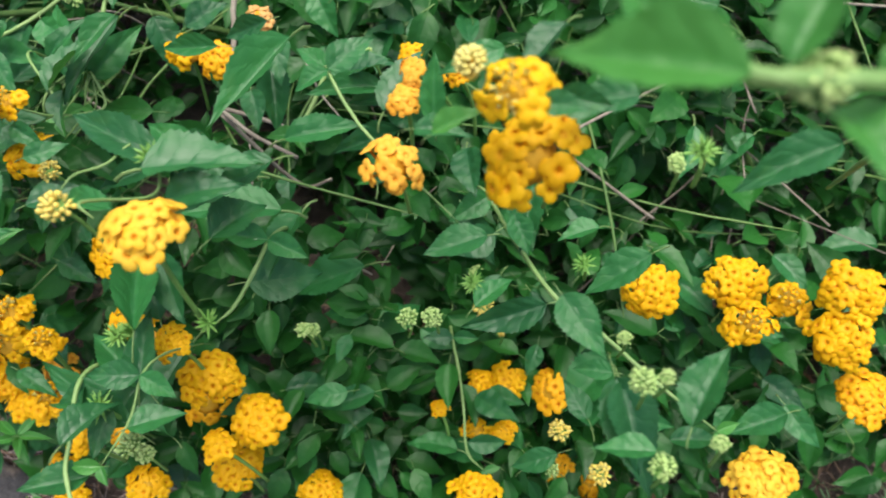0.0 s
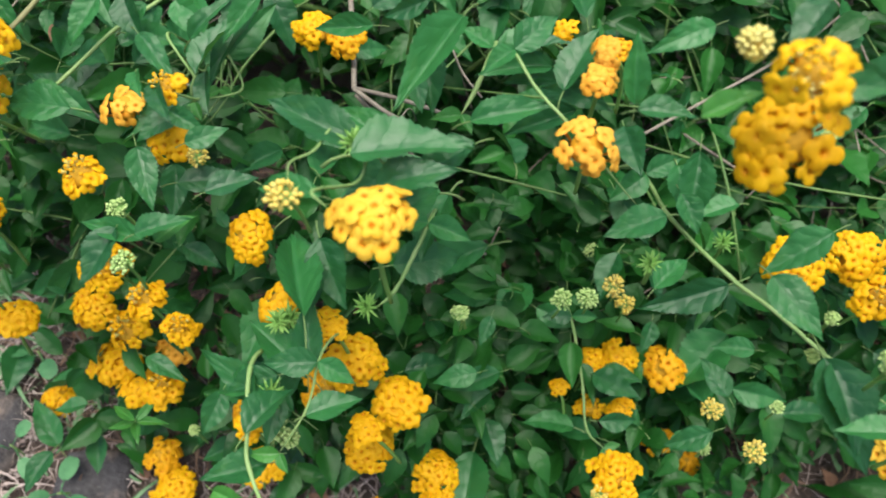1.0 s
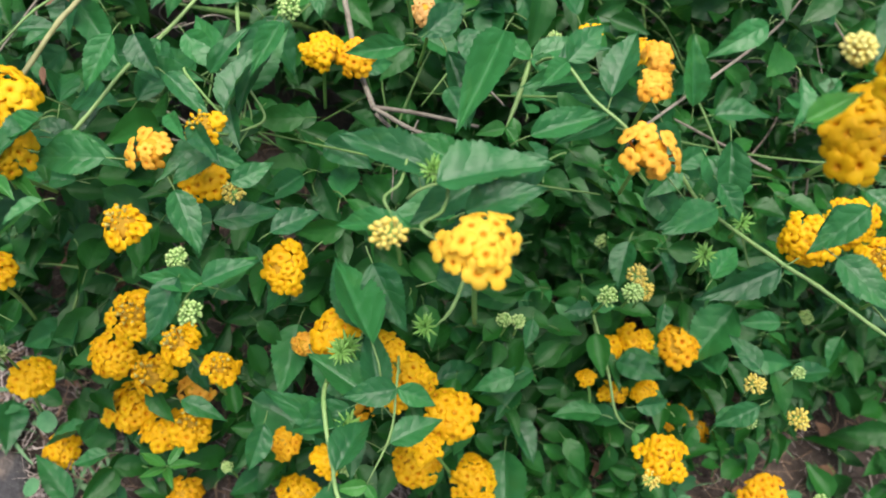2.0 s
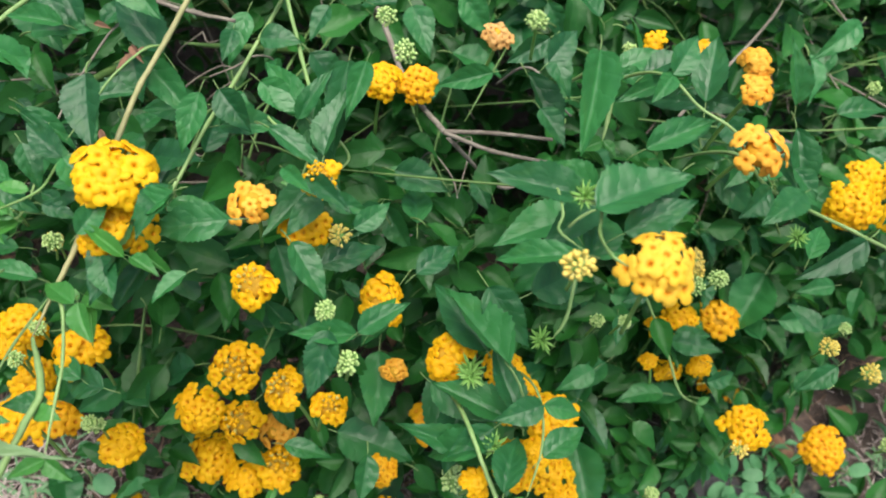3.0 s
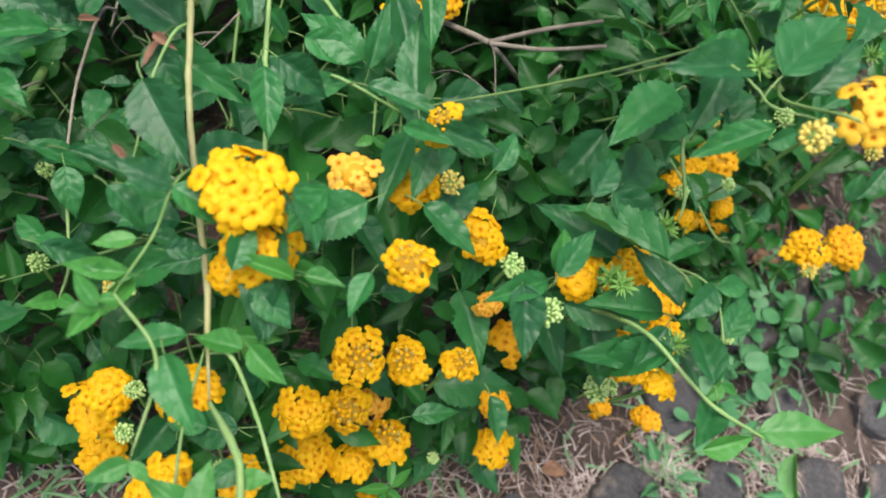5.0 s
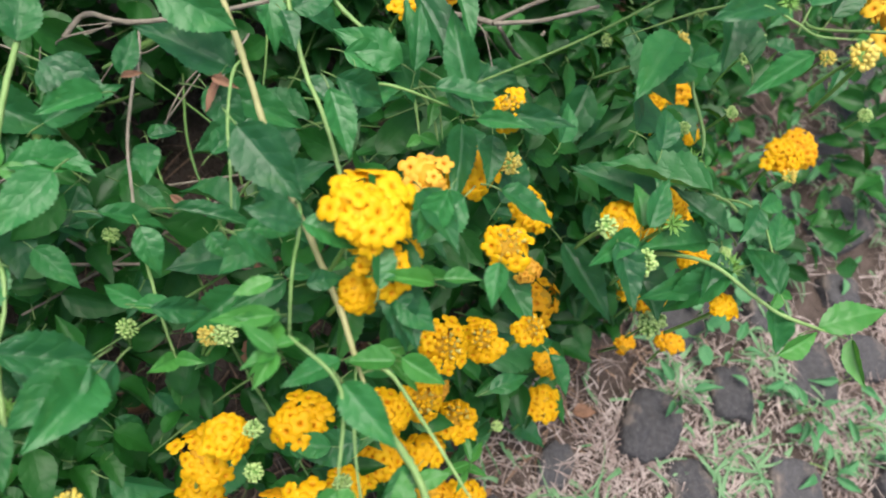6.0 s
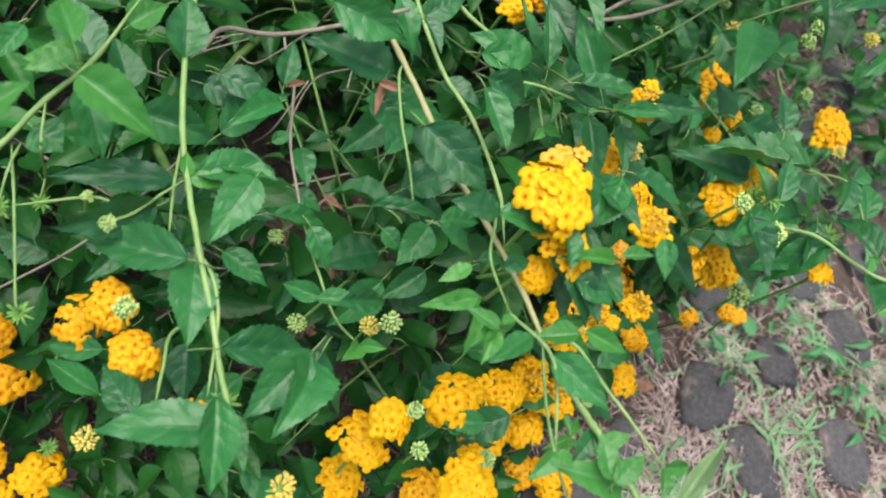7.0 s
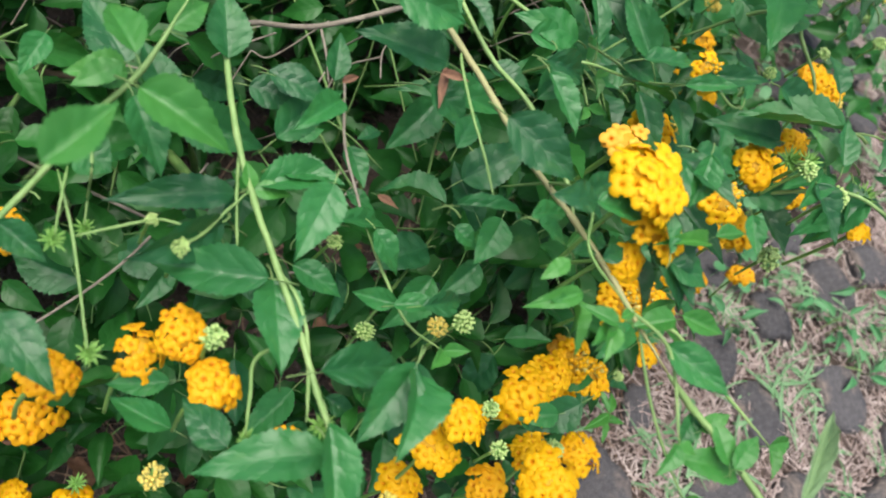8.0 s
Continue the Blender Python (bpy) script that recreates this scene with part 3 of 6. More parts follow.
stem('bark', 0.0014, [(-0.145, 0.283, 0.334), (-0.101, 0.281, 0.281), (-0.079, 0.283, 0.290)])
stem('green', 0.0013, [(0.018, 0.241, 0.367), (0.036, 0.224, 0.358), (0.057, 0.183, 0.380), (0.082, 0.172, 0.374), (0.113, 0.156, 0.366), (0.146, 0.141, 0.358)])
stem('green', 0.0012, [(0.019, 0.228, 0.209), (0.028, 0.209, 0.198), (0.037, 0.186, 0.186), (0.045, 0.162, 0.173), (0.059, 0.153, 0.168)])
stem('green', 0.0011, [(-0.222, 0.286, 0.350), (-0.226, 0.271, 0.341), (-0.233, 0.257, 0.332)])
stem('green', 0.0008, [(-0.219, 0.280, 0.345), (-0.214, 0.266, 0.338), (-0.223, 0.248, 0.328)])
stem('green', 0.0013, [(-0.089, 0.195, 0.354), (-0.093, 0.181, 0.346), (-0.099, 0.163, 0.337), (-0.107, 0.154, 0.331)])
stem('green', 0.0009, [(-0.127, 0.114, 0.348), (-0.128, 0.095, 0.338), (-0.137, 0.074, 0.326)])
stem('green', 0.0015, [(-0.074, 0.264, 0.413), (-0.078, 0.248, 0.404), (-0.083, 0.234, 0.397)])
stem('green', 0.0011, [(-0.066, 0.236, 0.444), (-0.053, 0.221, 0.440), (-0.037, 0.207, 0.438), (0.006, 0.202, 0.396)])
stem('bark', 0.0010, [(-0.328, 0.352, 0.351), (-0.347, 0.333, 0.336), (-0.358, 0.316, 0.327), (-0.366, 0.302, 0.320)])
stem('green', 0.0009, [(-0.339, 0.232, 0.394), (-0.351, 0.221, 0.385), (-0.371, 0.200, 0.398)])
stem('green', 0.0009, [(-0.367, 0.176, 0.387), (-0.387, 0.152, 0.372)])
stem('green', 0.0010, [(-0.219, 0.288, 0.341), (-0.219, 0.265, 0.336), (-0.227, 0.247, 0.328)])
stem('green', 0.0011, [(-0.246, 0.271, 0.366), (-0.220, 0.245, 0.355), (-0.241, 0.221, 0.392)])
stem('green', 0.0010, [(-0.374, 0.282, 0.309), (-0.382, 0.261, 0.302), (-0.390, 0.241, 0.318)])
stem('green', 0.0011, [(-0.447, 0.297, 0.329), (-0.458, 0.290, 0.322), (-0.469, 0.282, 0.315)])
stem('green', 0.0010, [(-0.119, 0.168, 0.444), (-0.119, 0.158, 0.439), (-0.130, 0.135, 0.465), (-0.124, 0.130, 0.464)])
stem('green', 0.0011, [(-0.217, 0.279, 0.351), (-0.206, 0.264, 0.344), (-0.219, 0.244, 0.355)])
branch('green', 0.0021, [(0.210, 0.300, 0.360), (0.165, 0.220, 0.500), (0.115, 0.140, 0.590), (0.076, 0.110, 0.617), (0.057, 0.104, 0.619), (0.045, 0.103, 0.618), (0.034, 0.112, 0.612)])
grow()
leaf((-0.220, 0.281, 0.346), (-0.198, 0.314, 0.363), 0.018, (0.31, -0.60, 0.74))
leaf((-0.252, 0.300, 0.365), (-0.231, 0.279, 0.358), 0.015, (-0.08, -0.40, 0.92))
leaf((-0.222, 0.295, 0.358), (-0.229, 0.268, 0.343), 0.016, (-0.43, -0.36, 0.83))
leaf((-0.318, 0.250, 0.331), (-0.302, 0.249, 0.317), 0.011, (0.66, -0.16, 0.73))
leaf((-0.135, 0.274, 0.403), (-0.165, 0.271, 0.396), 0.012, (-0.13, -0.52, 0.84))
leaf((-0.225, 0.225, 0.365), (-0.244, 0.207, 0.362), 0.013, (-0.04, -0.14, 0.99))
leaf((-0.241, 0.203, 0.361), (-0.225, 0.174, 0.350), 0.015, (0.23, -0.23, 0.95))
leaf((-0.185, 0.258, 0.301), (-0.208, 0.234, 0.306), 0.015, (0.34, -0.13, 0.93))
leaf((-0.189, 0.165, 0.396), (-0.168, 0.178, 0.398), 0.012, (-0.04, -0.07, 1.00))
leaf((-0.215, 0.147, 0.374), (-0.246, 0.150, 0.374), 0.011, (-0.01, -0.18, 0.98))
leaf((-0.210, 0.147, 0.374), (-0.196, 0.163, 0.379), 0.011, (-0.15, -0.19, 0.97), "young")
leaf((-0.111, 0.185, 0.433), (-0.135, 0.195, 0.436), 0.013, (0.02, -0.20, 0.98))
leaf((-0.076, 0.184, 0.444), (-0.100, 0.169, 0.431), 0.016, (-0.40, -0.14, 0.90))
leaf((-0.261, 0.284, 0.376), (-0.270, 0.269, 0.368), 0.010, (-0.02, -0.48, 0.88))
leaf((-0.270, 0.307, 0.349), (-0.263, 0.280, 0.349), 0.013, (0.05, 0.01, 1.00))
leaf((-0.249, 0.250, 0.391), (-0.223, 0.226, 0.388), 0.011, (0.09, -0.04, 1.00))
leaf((-0.072, 0.268, 0.412), (-0.045, 0.273, 0.422), 0.014, (-0.32, -0.16, 0.93))
leaf((-0.031, 0.234, 0.417), (-0.062, 0.221, 0.405), 0.012, (-0.20, -0.39, 0.90))
leaf((-0.020, 0.254, 0.402), (-0.047, 0.272, 0.386), 0.016, (-0.56, -0.11, 0.82))
leaf((-0.037, 0.257, 0.410), (-0.068, 0.266, 0.391), 0.012, (-0.55, -0.29, 0.78))
leaf((-0.014, 0.212, 0.453), (-0.020, 0.233, 0.474), 0.011, (-0.07, -0.71, 0.70))
leaf((-0.020, 0.188, 0.478), (0.002, 0.188, 0.483), 0.010, (-0.22, -0.02, 0.97))
leaf((-0.011, 0.157, 0.516), (0.005, 0.164, 0.526), 0.008, (-0.46, -0.20, 0.87), "young")
leaf((0.008, 0.233, 0.484), (-0.016, 0.218, 0.478), 0.011, (0.08, -0.49, 0.87))
leaf((0.024, 0.199, 0.534), (0.011, 0.176, 0.527), 0.011, (-0.53, 0.03, 0.85))
leaf((0.018, 0.155, 0.542), (0.033, 0.154, 0.546), 0.008, (-0.29, -0.43, 0.86))
leaf((0.019, 0.197, 0.400), (-0.009, 0.182, 0.398), 0.016, (-0.06, -0.04, 1.00))
leaf((0.038, 0.244, 0.392), (0.038, 0.207, 0.374), 0.017, (-0.20, -0.42, 0.88))
leaf((0.001, 0.258, 0.383), (0.009, 0.226, 0.389), 0.017, (-0.53, 0.05, 0.85))
leaf((0.095, 0.201, 0.407), (0.068, 0.182, 0.390), 0.016, (-0.39, -0.24, 0.89))
leaf((0.052, 0.172, 0.391), (0.015, 0.160, 0.373), 0.015, (-0.18, -0.59, 0.79))
leaf((0.020, 0.167, 0.384), (0.035, 0.186, 0.386), 0.012, (-0.22, 0.06, 0.97))
leaf((0.051, 0.155, 0.434), (0.071, 0.131, 0.434), 0.016, (-0.25, -0.22, 0.94))
leaf((0.050, 0.204, 0.175), (0.079, 0.201, 0.184), 0.015, (-0.29, 0.03, 0.96))
leaf((0.104, 0.167, 0.270), (0.087, 0.189, 0.270), 0.014, (-0.20, -0.15, 0.97))
leaf((0.039, 0.167, 0.159), (0.002, 0.168, 0.155), 0.018, (-0.09, 0.30, 0.95))
leaf((0.041, 0.154, 0.220), (0.066, 0.159, 0.220), 0.013, (0.10, -0.51, 0.85))
leaf((0.069, 0.129, 0.270), (0.085, 0.140, 0.282), 0.011, (-0.60, 0.01, 0.80))
leaf((-0.024, 0.167, 0.140), (-0.008, 0.133, 0.143), 0.019, (0.14, 0.16, 0.98))
leaf((-0.039, 0.220, 0.230), (-0.073, 0.222, 0.219), 0.015, (-0.29, -0.31, 0.90))
leaf((-0.030, 0.218, 0.209), (-0.008, 0.257, 0.199), 0.023, (-0.01, 0.25, 0.97))
leaf((0.081, 0.129, 0.420), (0.092, 0.094, 0.419), 0.019, (-0.12, -0.06, 0.99))
leaf((0.087, 0.093, 0.450), (0.065, 0.092, 0.445), 0.010, (-0.24, 0.26, 0.94))
leaf((0.113, 0.192, 0.287), (0.089, 0.192, 0.281), 0.012, (-0.22, -0.24, 0.94))
leaf((-0.043, 0.183, 0.284), (-0.047, 0.165, 0.280), 0.009, (-0.01, -0.24, 0.97))
leaf((-0.041, 0.169, 0.225), (-0.068, 0.158, 0.220), 0.015, (-0.03, -0.32, 0.95))
leaf((-0.139, 0.135, 0.348), (-0.160, 0.188, 0.330), 0.022, (0.05, 0.34, 0.94))
leaf((-0.142, 0.179, 0.347), (-0.122, 0.148, 0.334), 0.020, (-0.22, -0.49, 0.85))
leaf((-0.134, 0.118, 0.314), (-0.171, 0.141, 0.315), 0.019, (0.06, 0.05, 1.00))
leaf((-0.133, 0.115, 0.329), (-0.141, 0.154, 0.333), 0.015, (0.00, -0.11, 0.99))
leaf((-0.049, 0.247, 0.252), (-0.101, 0.228, 0.225), 0.025, (-0.37, -0.26, 0.89))
leaf((-0.147, 0.110, 0.329), (-0.173, 0.098, 0.320), 0.015, (-0.22, -0.22, 0.95))
leaf((-0.128, 0.091, 0.338), (-0.104, 0.104, 0.341), 0.014, (-0.17, 0.09, 0.98))
leaf((-0.248, 0.142, 0.216), (-0.219, 0.132, 0.216), 0.012, (0.00, 0.05, 1.00))
leaf((-0.197, 0.132, 0.209), (-0.204, 0.104, 0.198), 0.016, (0.26, -0.38, 0.89))
leaf((-0.356, 0.114, 0.019), (-0.392, 0.149, 0.021), 0.020, (0.01, -0.04, 1.00))
leaf((-0.142, 0.070, 0.320), (-0.169, 0.056, 0.327), 0.016, (0.17, 0.15, 0.97))
leaf((-0.145, 0.102, 0.324), (-0.144, 0.076, 0.320), 0.012, (0.27, -0.13, 0.95))
leaf((-0.240, 0.208, 0.246), (-0.214, 0.201, 0.241), 0.014, (0.13, -0.19, 0.97))
leaf((-0.422, 0.194, 0.013), (-0.411, 0.148, 0.026), 0.025, (0.32, 0.32, 0.89))
leaf((-0.319, 0.091, 0.122), (-0.327, 0.061, 0.122), 0.015, (0.02, -0.00, 1.00))
leaf((-0.318, 0.123, 0.050), (-0.308, 0.093, 0.051), 0.016, (-0.04, 0.02, 1.00))
leaf((-0.356, 0.372, 0.356), (-0.346, 0.345, 0.351), 0.015, (-0.16, -0.24, 0.96))
leaf((-0.332, 0.278, 0.397), (-0.330, 0.241, 0.389), 0.021, (-0.45, -0.20, 0.87))
leaf((-0.223, 0.246, 0.372), (-0.208, 0.280, 0.389), 0.016, (-0.59, -0.14, 0.79))
leaf((-0.198, 0.290, 0.393), (-0.211, 0.259, 0.386), 0.012, (0.02, -0.23, 0.97))
leaf((-0.257, 0.351, 0.364), (-0.269, 0.324, 0.351), 0.014, (-0.04, -0.43, 0.90))
leaf((-0.314, 0.320, 0.360), (-0.286, 0.285, 0.350), 0.017, (-0.11, -0.32, 0.94))
leaf((-0.282, 0.279, 0.382), (-0.292, 0.251, 0.370), 0.014, (-0.05, -0.37, 0.93))
leaf((-0.230, 0.337, 0.355), (-0.249, 0.344, 0.351), 0.011, (-0.25, -0.06, 0.97))
leaf((-0.212, 0.345, 0.376), (-0.224, 0.329, 0.365), 0.012, (-0.47, -0.27, 0.84))
leaf((-0.224, 0.214, 0.382), (-0.204, 0.207, 0.380), 0.010, (-0.07, -0.39, 0.92))
leaf((-0.212, 0.199, 0.379), (-0.193, 0.210, 0.384), 0.011, (0.03, -0.47, 0.88))
leaf((-0.298, 0.218, 0.374), (-0.268, 0.212, 0.373), 0.013, (-0.02, -0.24, 0.97))
leaf((-0.332, 0.195, 0.391), (-0.318, 0.210, 0.398), 0.011, (0.09, -0.46, 0.88))
leaf((-0.294, 0.214, 0.399), (-0.306, 0.184, 0.407), 0.013, (-0.01, 0.26, 0.96))
leaf((-0.351, 0.225, 0.378), (-0.340, 0.217, 0.376), 0.007, (0.09, -0.12, 0.99))
leaf((-0.358, 0.244, 0.390), (-0.350, 0.225, 0.380), 0.011, (0.42, -0.27, 0.86))
leaf((-0.352, 0.247, 0.382), (-0.336, 0.236, 0.379), 0.010, (0.13, -0.16, 0.98))
leaf((-0.378, 0.311, 0.331), (-0.353, 0.295, 0.314), 0.010, (0.40, -0.27, 0.88))
leaf((-0.091, 0.261, 0.435), (-0.113, 0.203, 0.430), 0.018, (-0.04, -0.06, 1.00))
leaf((-0.105, 0.282, 0.412), (-0.097, 0.256, 0.406), 0.014, (-0.07, -0.23, 0.97))
leaf((-0.112, 0.255, 0.397), (-0.102, 0.233, 0.393), 0.012, (-0.09, -0.23, 0.97))
leaf((-0.120, 0.174, 0.441), (-0.163, 0.187, 0.446), 0.017, (0.05, -0.17, 0.98))
leaf((-0.123, 0.164, 0.449), (-0.076, 0.176, 0.453), 0.024, (-0.14, 0.24, 0.96))
leaf((-0.079, 0.208, 0.427), (-0.044, 0.217, 0.438), 0.014, (-0.25, -0.19, 0.95))
leaf((-0.040, 0.234, 0.428), (-0.028, 0.268, 0.440), 0.017, (-0.52, -0.12, 0.85))
leaf((-0.038, 0.245, 0.419), (-0.017, 0.227, 0.429), 0.012, (-0.59, -0.24, 0.77))
leaf((-0.063, 0.257, 0.421), (-0.040, 0.261, 0.434), 0.014, (-0.49, 0.17, 0.85))
leaf((-0.045, 0.256, 0.419), (-0.080, 0.243, 0.420), 0.013, (0.10, -0.22, 0.97))
leaf((-0.109, 0.280, 0.422), (-0.130, 0.274, 0.410), 0.012, (-0.18, -0.68, 0.71))
leaf((0.007, 0.238, 0.353), (0.028, 0.212, 0.347), 0.017, (-0.34, -0.46, 0.82))
leaf((-0.131, 0.149, 0.439), (-0.162, 0.157, 0.425), 0.011, (-0.39, 0.02, 0.92))
leaf((-0.086, 0.210, 0.363), (-0.139, 0.198, 0.363), 0.024, (-0.02, 0.14, 0.99))
leaf((-0.226, 0.204, 0.332), (-0.190, 0.217, 0.331), 0.015, (0.07, -0.12, 0.99))
leaf((-0.216, 0.144, 0.384), (-0.192, 0.154, 0.390), 0.011, (-0.24, -0.09, 0.97))
leaf((-0.228, 0.149, 0.377), (-0.239, 0.122, 0.363), 0.015, (-0.21, -0.39, 0.90))
leaf((-0.203, 0.201, 0.296), (-0.212, 0.212, 0.298), 0.007, (0.03, -0.12, 0.99))
leaf((-0.313, 0.184, 0.389), (-0.332, 0.201, 0.395), 0.007, (0.09, -0.27, 0.96), "young")
leaf((-0.319, 0.214, 0.330), (-0.339, 0.193, 0.313), 0.012, (-0.09, -0.57, 0.82), "young")
leaf((-0.337, 0.174, 0.367), (-0.351, 0.188, 0.363), 0.010, (-0.07, 0.15, 0.99), "young")
leaf((-0.287, 0.174, 0.391), (-0.302, 0.163, 0.388), 0.009, (-0.30, 0.18, 0.94))
leaf((-0.310, 0.183, 0.391), (-0.298, 0.173, 0.392), 0.007, (0.05, 0.11, 0.99), "young")
leaf((-0.140, 0.155, 0.317), (-0.163, 0.199, 0.318), 0.023, (-0.15, -0.11, 0.98))
leaf((-0.138, 0.100, 0.306), (-0.193, 0.123, 0.309), 0.018, (0.00, -0.15, 0.99))
leaf((-0.152, 0.076, 0.343), (-0.138, 0.105, 0.339), 0.016, (-0.18, 0.21, 0.96))
leaf((0.044, 0.199, 0.184), (0.074, 0.182, 0.200), 0.018, (-0.47, 0.01, 0.88))
leaf((0.059, 0.165, 0.152), (0.014, 0.178, 0.129), 0.016, (-0.43, 0.04, 0.90))
leaf((-0.025, 0.178, 0.210), (-0.061, 0.160, 0.205), 0.015, (-0.04, -0.17, 0.98))
leaf((-0.301, 0.317, 0.368), (-0.326, 0.351, 0.381), 0.021, (-0.02, -0.35, 0.94))
leaf((-0.234, 0.271, 0.369), (-0.215, 0.292, 0.388), 0.010, (-0.29, -0.46, 0.84))
leaf((-0.265, 0.330, 0.372), (-0.271, 0.311, 0.369), 0.010, (0.18, -0.20, 0.96))
leaf((-0.326, 0.327, 0.329), (-0.339, 0.331, 0.331), 0.007, (0.19, 0.03, 0.98))
leaf((-0.338, 0.333, 0.322), (-0.352, 0.314, 0.323), 0.012, (0.10, -0.01, 0.99))
leaf((-0.351, 0.322, 0.310), (-0.346, 0.305, 0.305), 0.009, (0.08, -0.29, 0.95))
leaf((-0.384, 0.342, 0.344), (-0.372, 0.317, 0.351), 0.014, (0.05, 0.27, 0.96))
leaf((-0.365, 0.273, 0.375), (-0.341, 0.248, 0.372), 0.007, (0.10, -0.01, 1.00))
leaf((-0.384, 0.321, 0.324), (-0.375, 0.311, 0.322), 0.007, (0.07, -0.08, 0.99))
leaf((-0.364, 0.363, 0.368), (-0.351, 0.339, 0.363), 0.012, (-0.13, -0.27, 0.95))
leaf((-0.352, 0.338, 0.366), (-0.379, 0.340, 0.373), 0.012, (0.23, -0.26, 0.94))
leaf((-0.335, 0.289, 0.366), (-0.312, 0.293, 0.367), 0.011, (-0.07, -0.03, 1.00))
leaf((-0.291, 0.205, 0.407), (-0.310, 0.199, 0.395), 0.012, (-0.48, -0.14, 0.87))
leaf((-0.407, 0.312, 0.329), (-0.402, 0.288, 0.325), 0.012, (-0.10, -0.19, 0.98))
leaf((-0.385, 0.269, 0.317), (-0.393, 0.288, 0.315), 0.010, (-0.35, -0.06, 0.94))
leaf((-0.388, 0.259, 0.336), (-0.366, 0.246, 0.324), 0.011, (0.10, -0.57, 0.82))
leaf((-0.349, 0.215, 0.384), (-0.334, 0.209, 0.381), 0.008, (0.06, -0.28, 0.96))
leaf((-0.377, 0.199, 0.395), (-0.380, 0.215, 0.396), 0.006, (-0.12, -0.06, 0.99), "young")
leaf((-0.376, 0.200, 0.397), (-0.368, 0.197, 0.397), 0.004, (-0.05, 0.08, 1.00), "young")
leaf((-0.376, 0.200, 0.392), (-0.390, 0.195, 0.389), 0.007, (-0.09, -0.20, 0.98), "young")
leaf((-0.376, 0.200, 0.390), (-0.389, 0.203, 0.393), 0.006, (0.18, 0.11, 0.98), "young")
leaf((-0.356, 0.225, 0.380), (-0.371, 0.230, 0.379), 0.007, (-0.09, -0.00, 1.00), "young")
leaf((-0.353, 0.188, 0.366), (-0.377, 0.194, 0.370), 0.010, (0.15, 0.03, 0.99))
leaf((-0.318, 0.195, 0.378), (-0.330, 0.170, 0.374), 0.013, (-0.09, -0.10, 0.99))
leaf((-0.420, 0.244, 0.351), (-0.452, 0.231, 0.367), 0.019, (0.50, -0.17, 0.85))
leaf((-0.367, 0.180, 0.264), (-0.358, 0.192, 0.269), 0.008, (-0.44, -0.04, 0.90))
leaf((-0.364, 0.178, 0.385), (-0.366, 0.148, 0.387), 0.014, (-0.36, 0.10, 0.93))
leaf((-0.233, 0.223, 0.390), (-0.216, 0.197, 0.399), 0.010, (-0.48, -0.02, 0.87))
leaf((-0.223, 0.258, 0.361), (-0.215, 0.232, 0.359), 0.012, (-0.44, -0.22, 0.87))
leaf((-0.226, 0.242, 0.355), (-0.257, 0.213, 0.349), 0.014, (-0.20, 0.02, 0.98))
leaf((-0.095, 0.195, 0.408), (-0.130, 0.173, 0.402), 0.018, (-0.10, -0.09, 0.99))
leaf((-0.145, 0.178, 0.232), (-0.159, 0.120, 0.229), 0.021, (-0.30, 0.02, 0.95))
leaf((-0.474, 0.361, 0.425), (-0.446, 0.361, 0.428), 0.014, (-0.09, -0.21, 0.97), "young")
leaf((-0.418, 0.382, 0.389), (-0.410, 0.345, 0.381), 0.018, (-0.19, -0.24, 0.95), "young")
leaf((-0.361, 0.389, 0.352), (-0.343, 0.408, 0.366), 0.019, (-0.10, -0.35, 0.93))
leaf((-0.393, 0.413, 0.352), (-0.385, 0.444, 0.362), 0.022, (-0.05, -0.30, 0.95))
leaf((-0.404, 0.402, 0.366), (-0.422, 0.414, 0.372), 0.015, (-0.15, -0.25, 0.95), "young")
leaf((-0.377, 0.406, 0.368), (-0.357, 0.404, 0.372), 0.014, (-0.15, -0.30, 0.94), "young")
leaf((-0.382, 0.403, 0.330), (-0.371, 0.426, 0.340), 0.017, (0.10, -0.35, 0.93))
leaf((-0.432, 0.401, 0.345), (-0.429, 0.387, 0.340), 0.018, (-0.15, -0.25, 0.95))
leaf((-0.336, 0.351, 0.352), (-0.320, 0.362, 0.362), 0.011, (-0.25, -0.35, 0.90))
leaf((-0.411, 0.392, 0.368), (-0.423, 0.366, 0.354), 0.016, (-0.08, -0.43, 0.90))
leaf((-0.415, 0.386, 0.401), (-0.404, 0.410, 0.401), 0.013, (0.03, -0.01, 1.00), "young")
leaf((-0.407, 0.401, 0.375), (-0.427, 0.406, 0.375), 0.010, (-0.03, -0.26, 0.96), "young")
leaf((-0.402, 0.448, 0.346), (-0.422, 0.442, 0.342), 0.011, (-0.12, -0.34, 0.93))
leaf((-0.404, 0.346, 0.343), (-0.443, 0.375, 0.353), 0.014, (-0.05, -0.38, 0.92))
leaf((-0.389, 0.314, 0.370), (-0.422, 0.305, 0.365), 0.017, (-0.07, -0.27, 0.96))
leaf((-0.283, 0.319, 0.321), (-0.321, 0.322, 0.314), 0.019, (-0.20, -0.39, 0.90))
leaf((-0.418, 0.341, 0.342), (-0.461, 0.346, 0.365), 0.017, (0.16, -0.87, 0.47))
leaf((-0.427, 0.311, 0.350), (-0.449, 0.350, 0.344), 0.019, (-0.27, 0.01, 0.96))
leaf((-0.251, 0.337, 0.358), (-0.228, 0.330, 0.364), 0.015, (-0.14, -0.29, 0.95))
leaf((-0.244, 0.228, 0.389), (-0.233, 0.208, 0.399), 0.008, (-0.49, 0.14, 0.86))
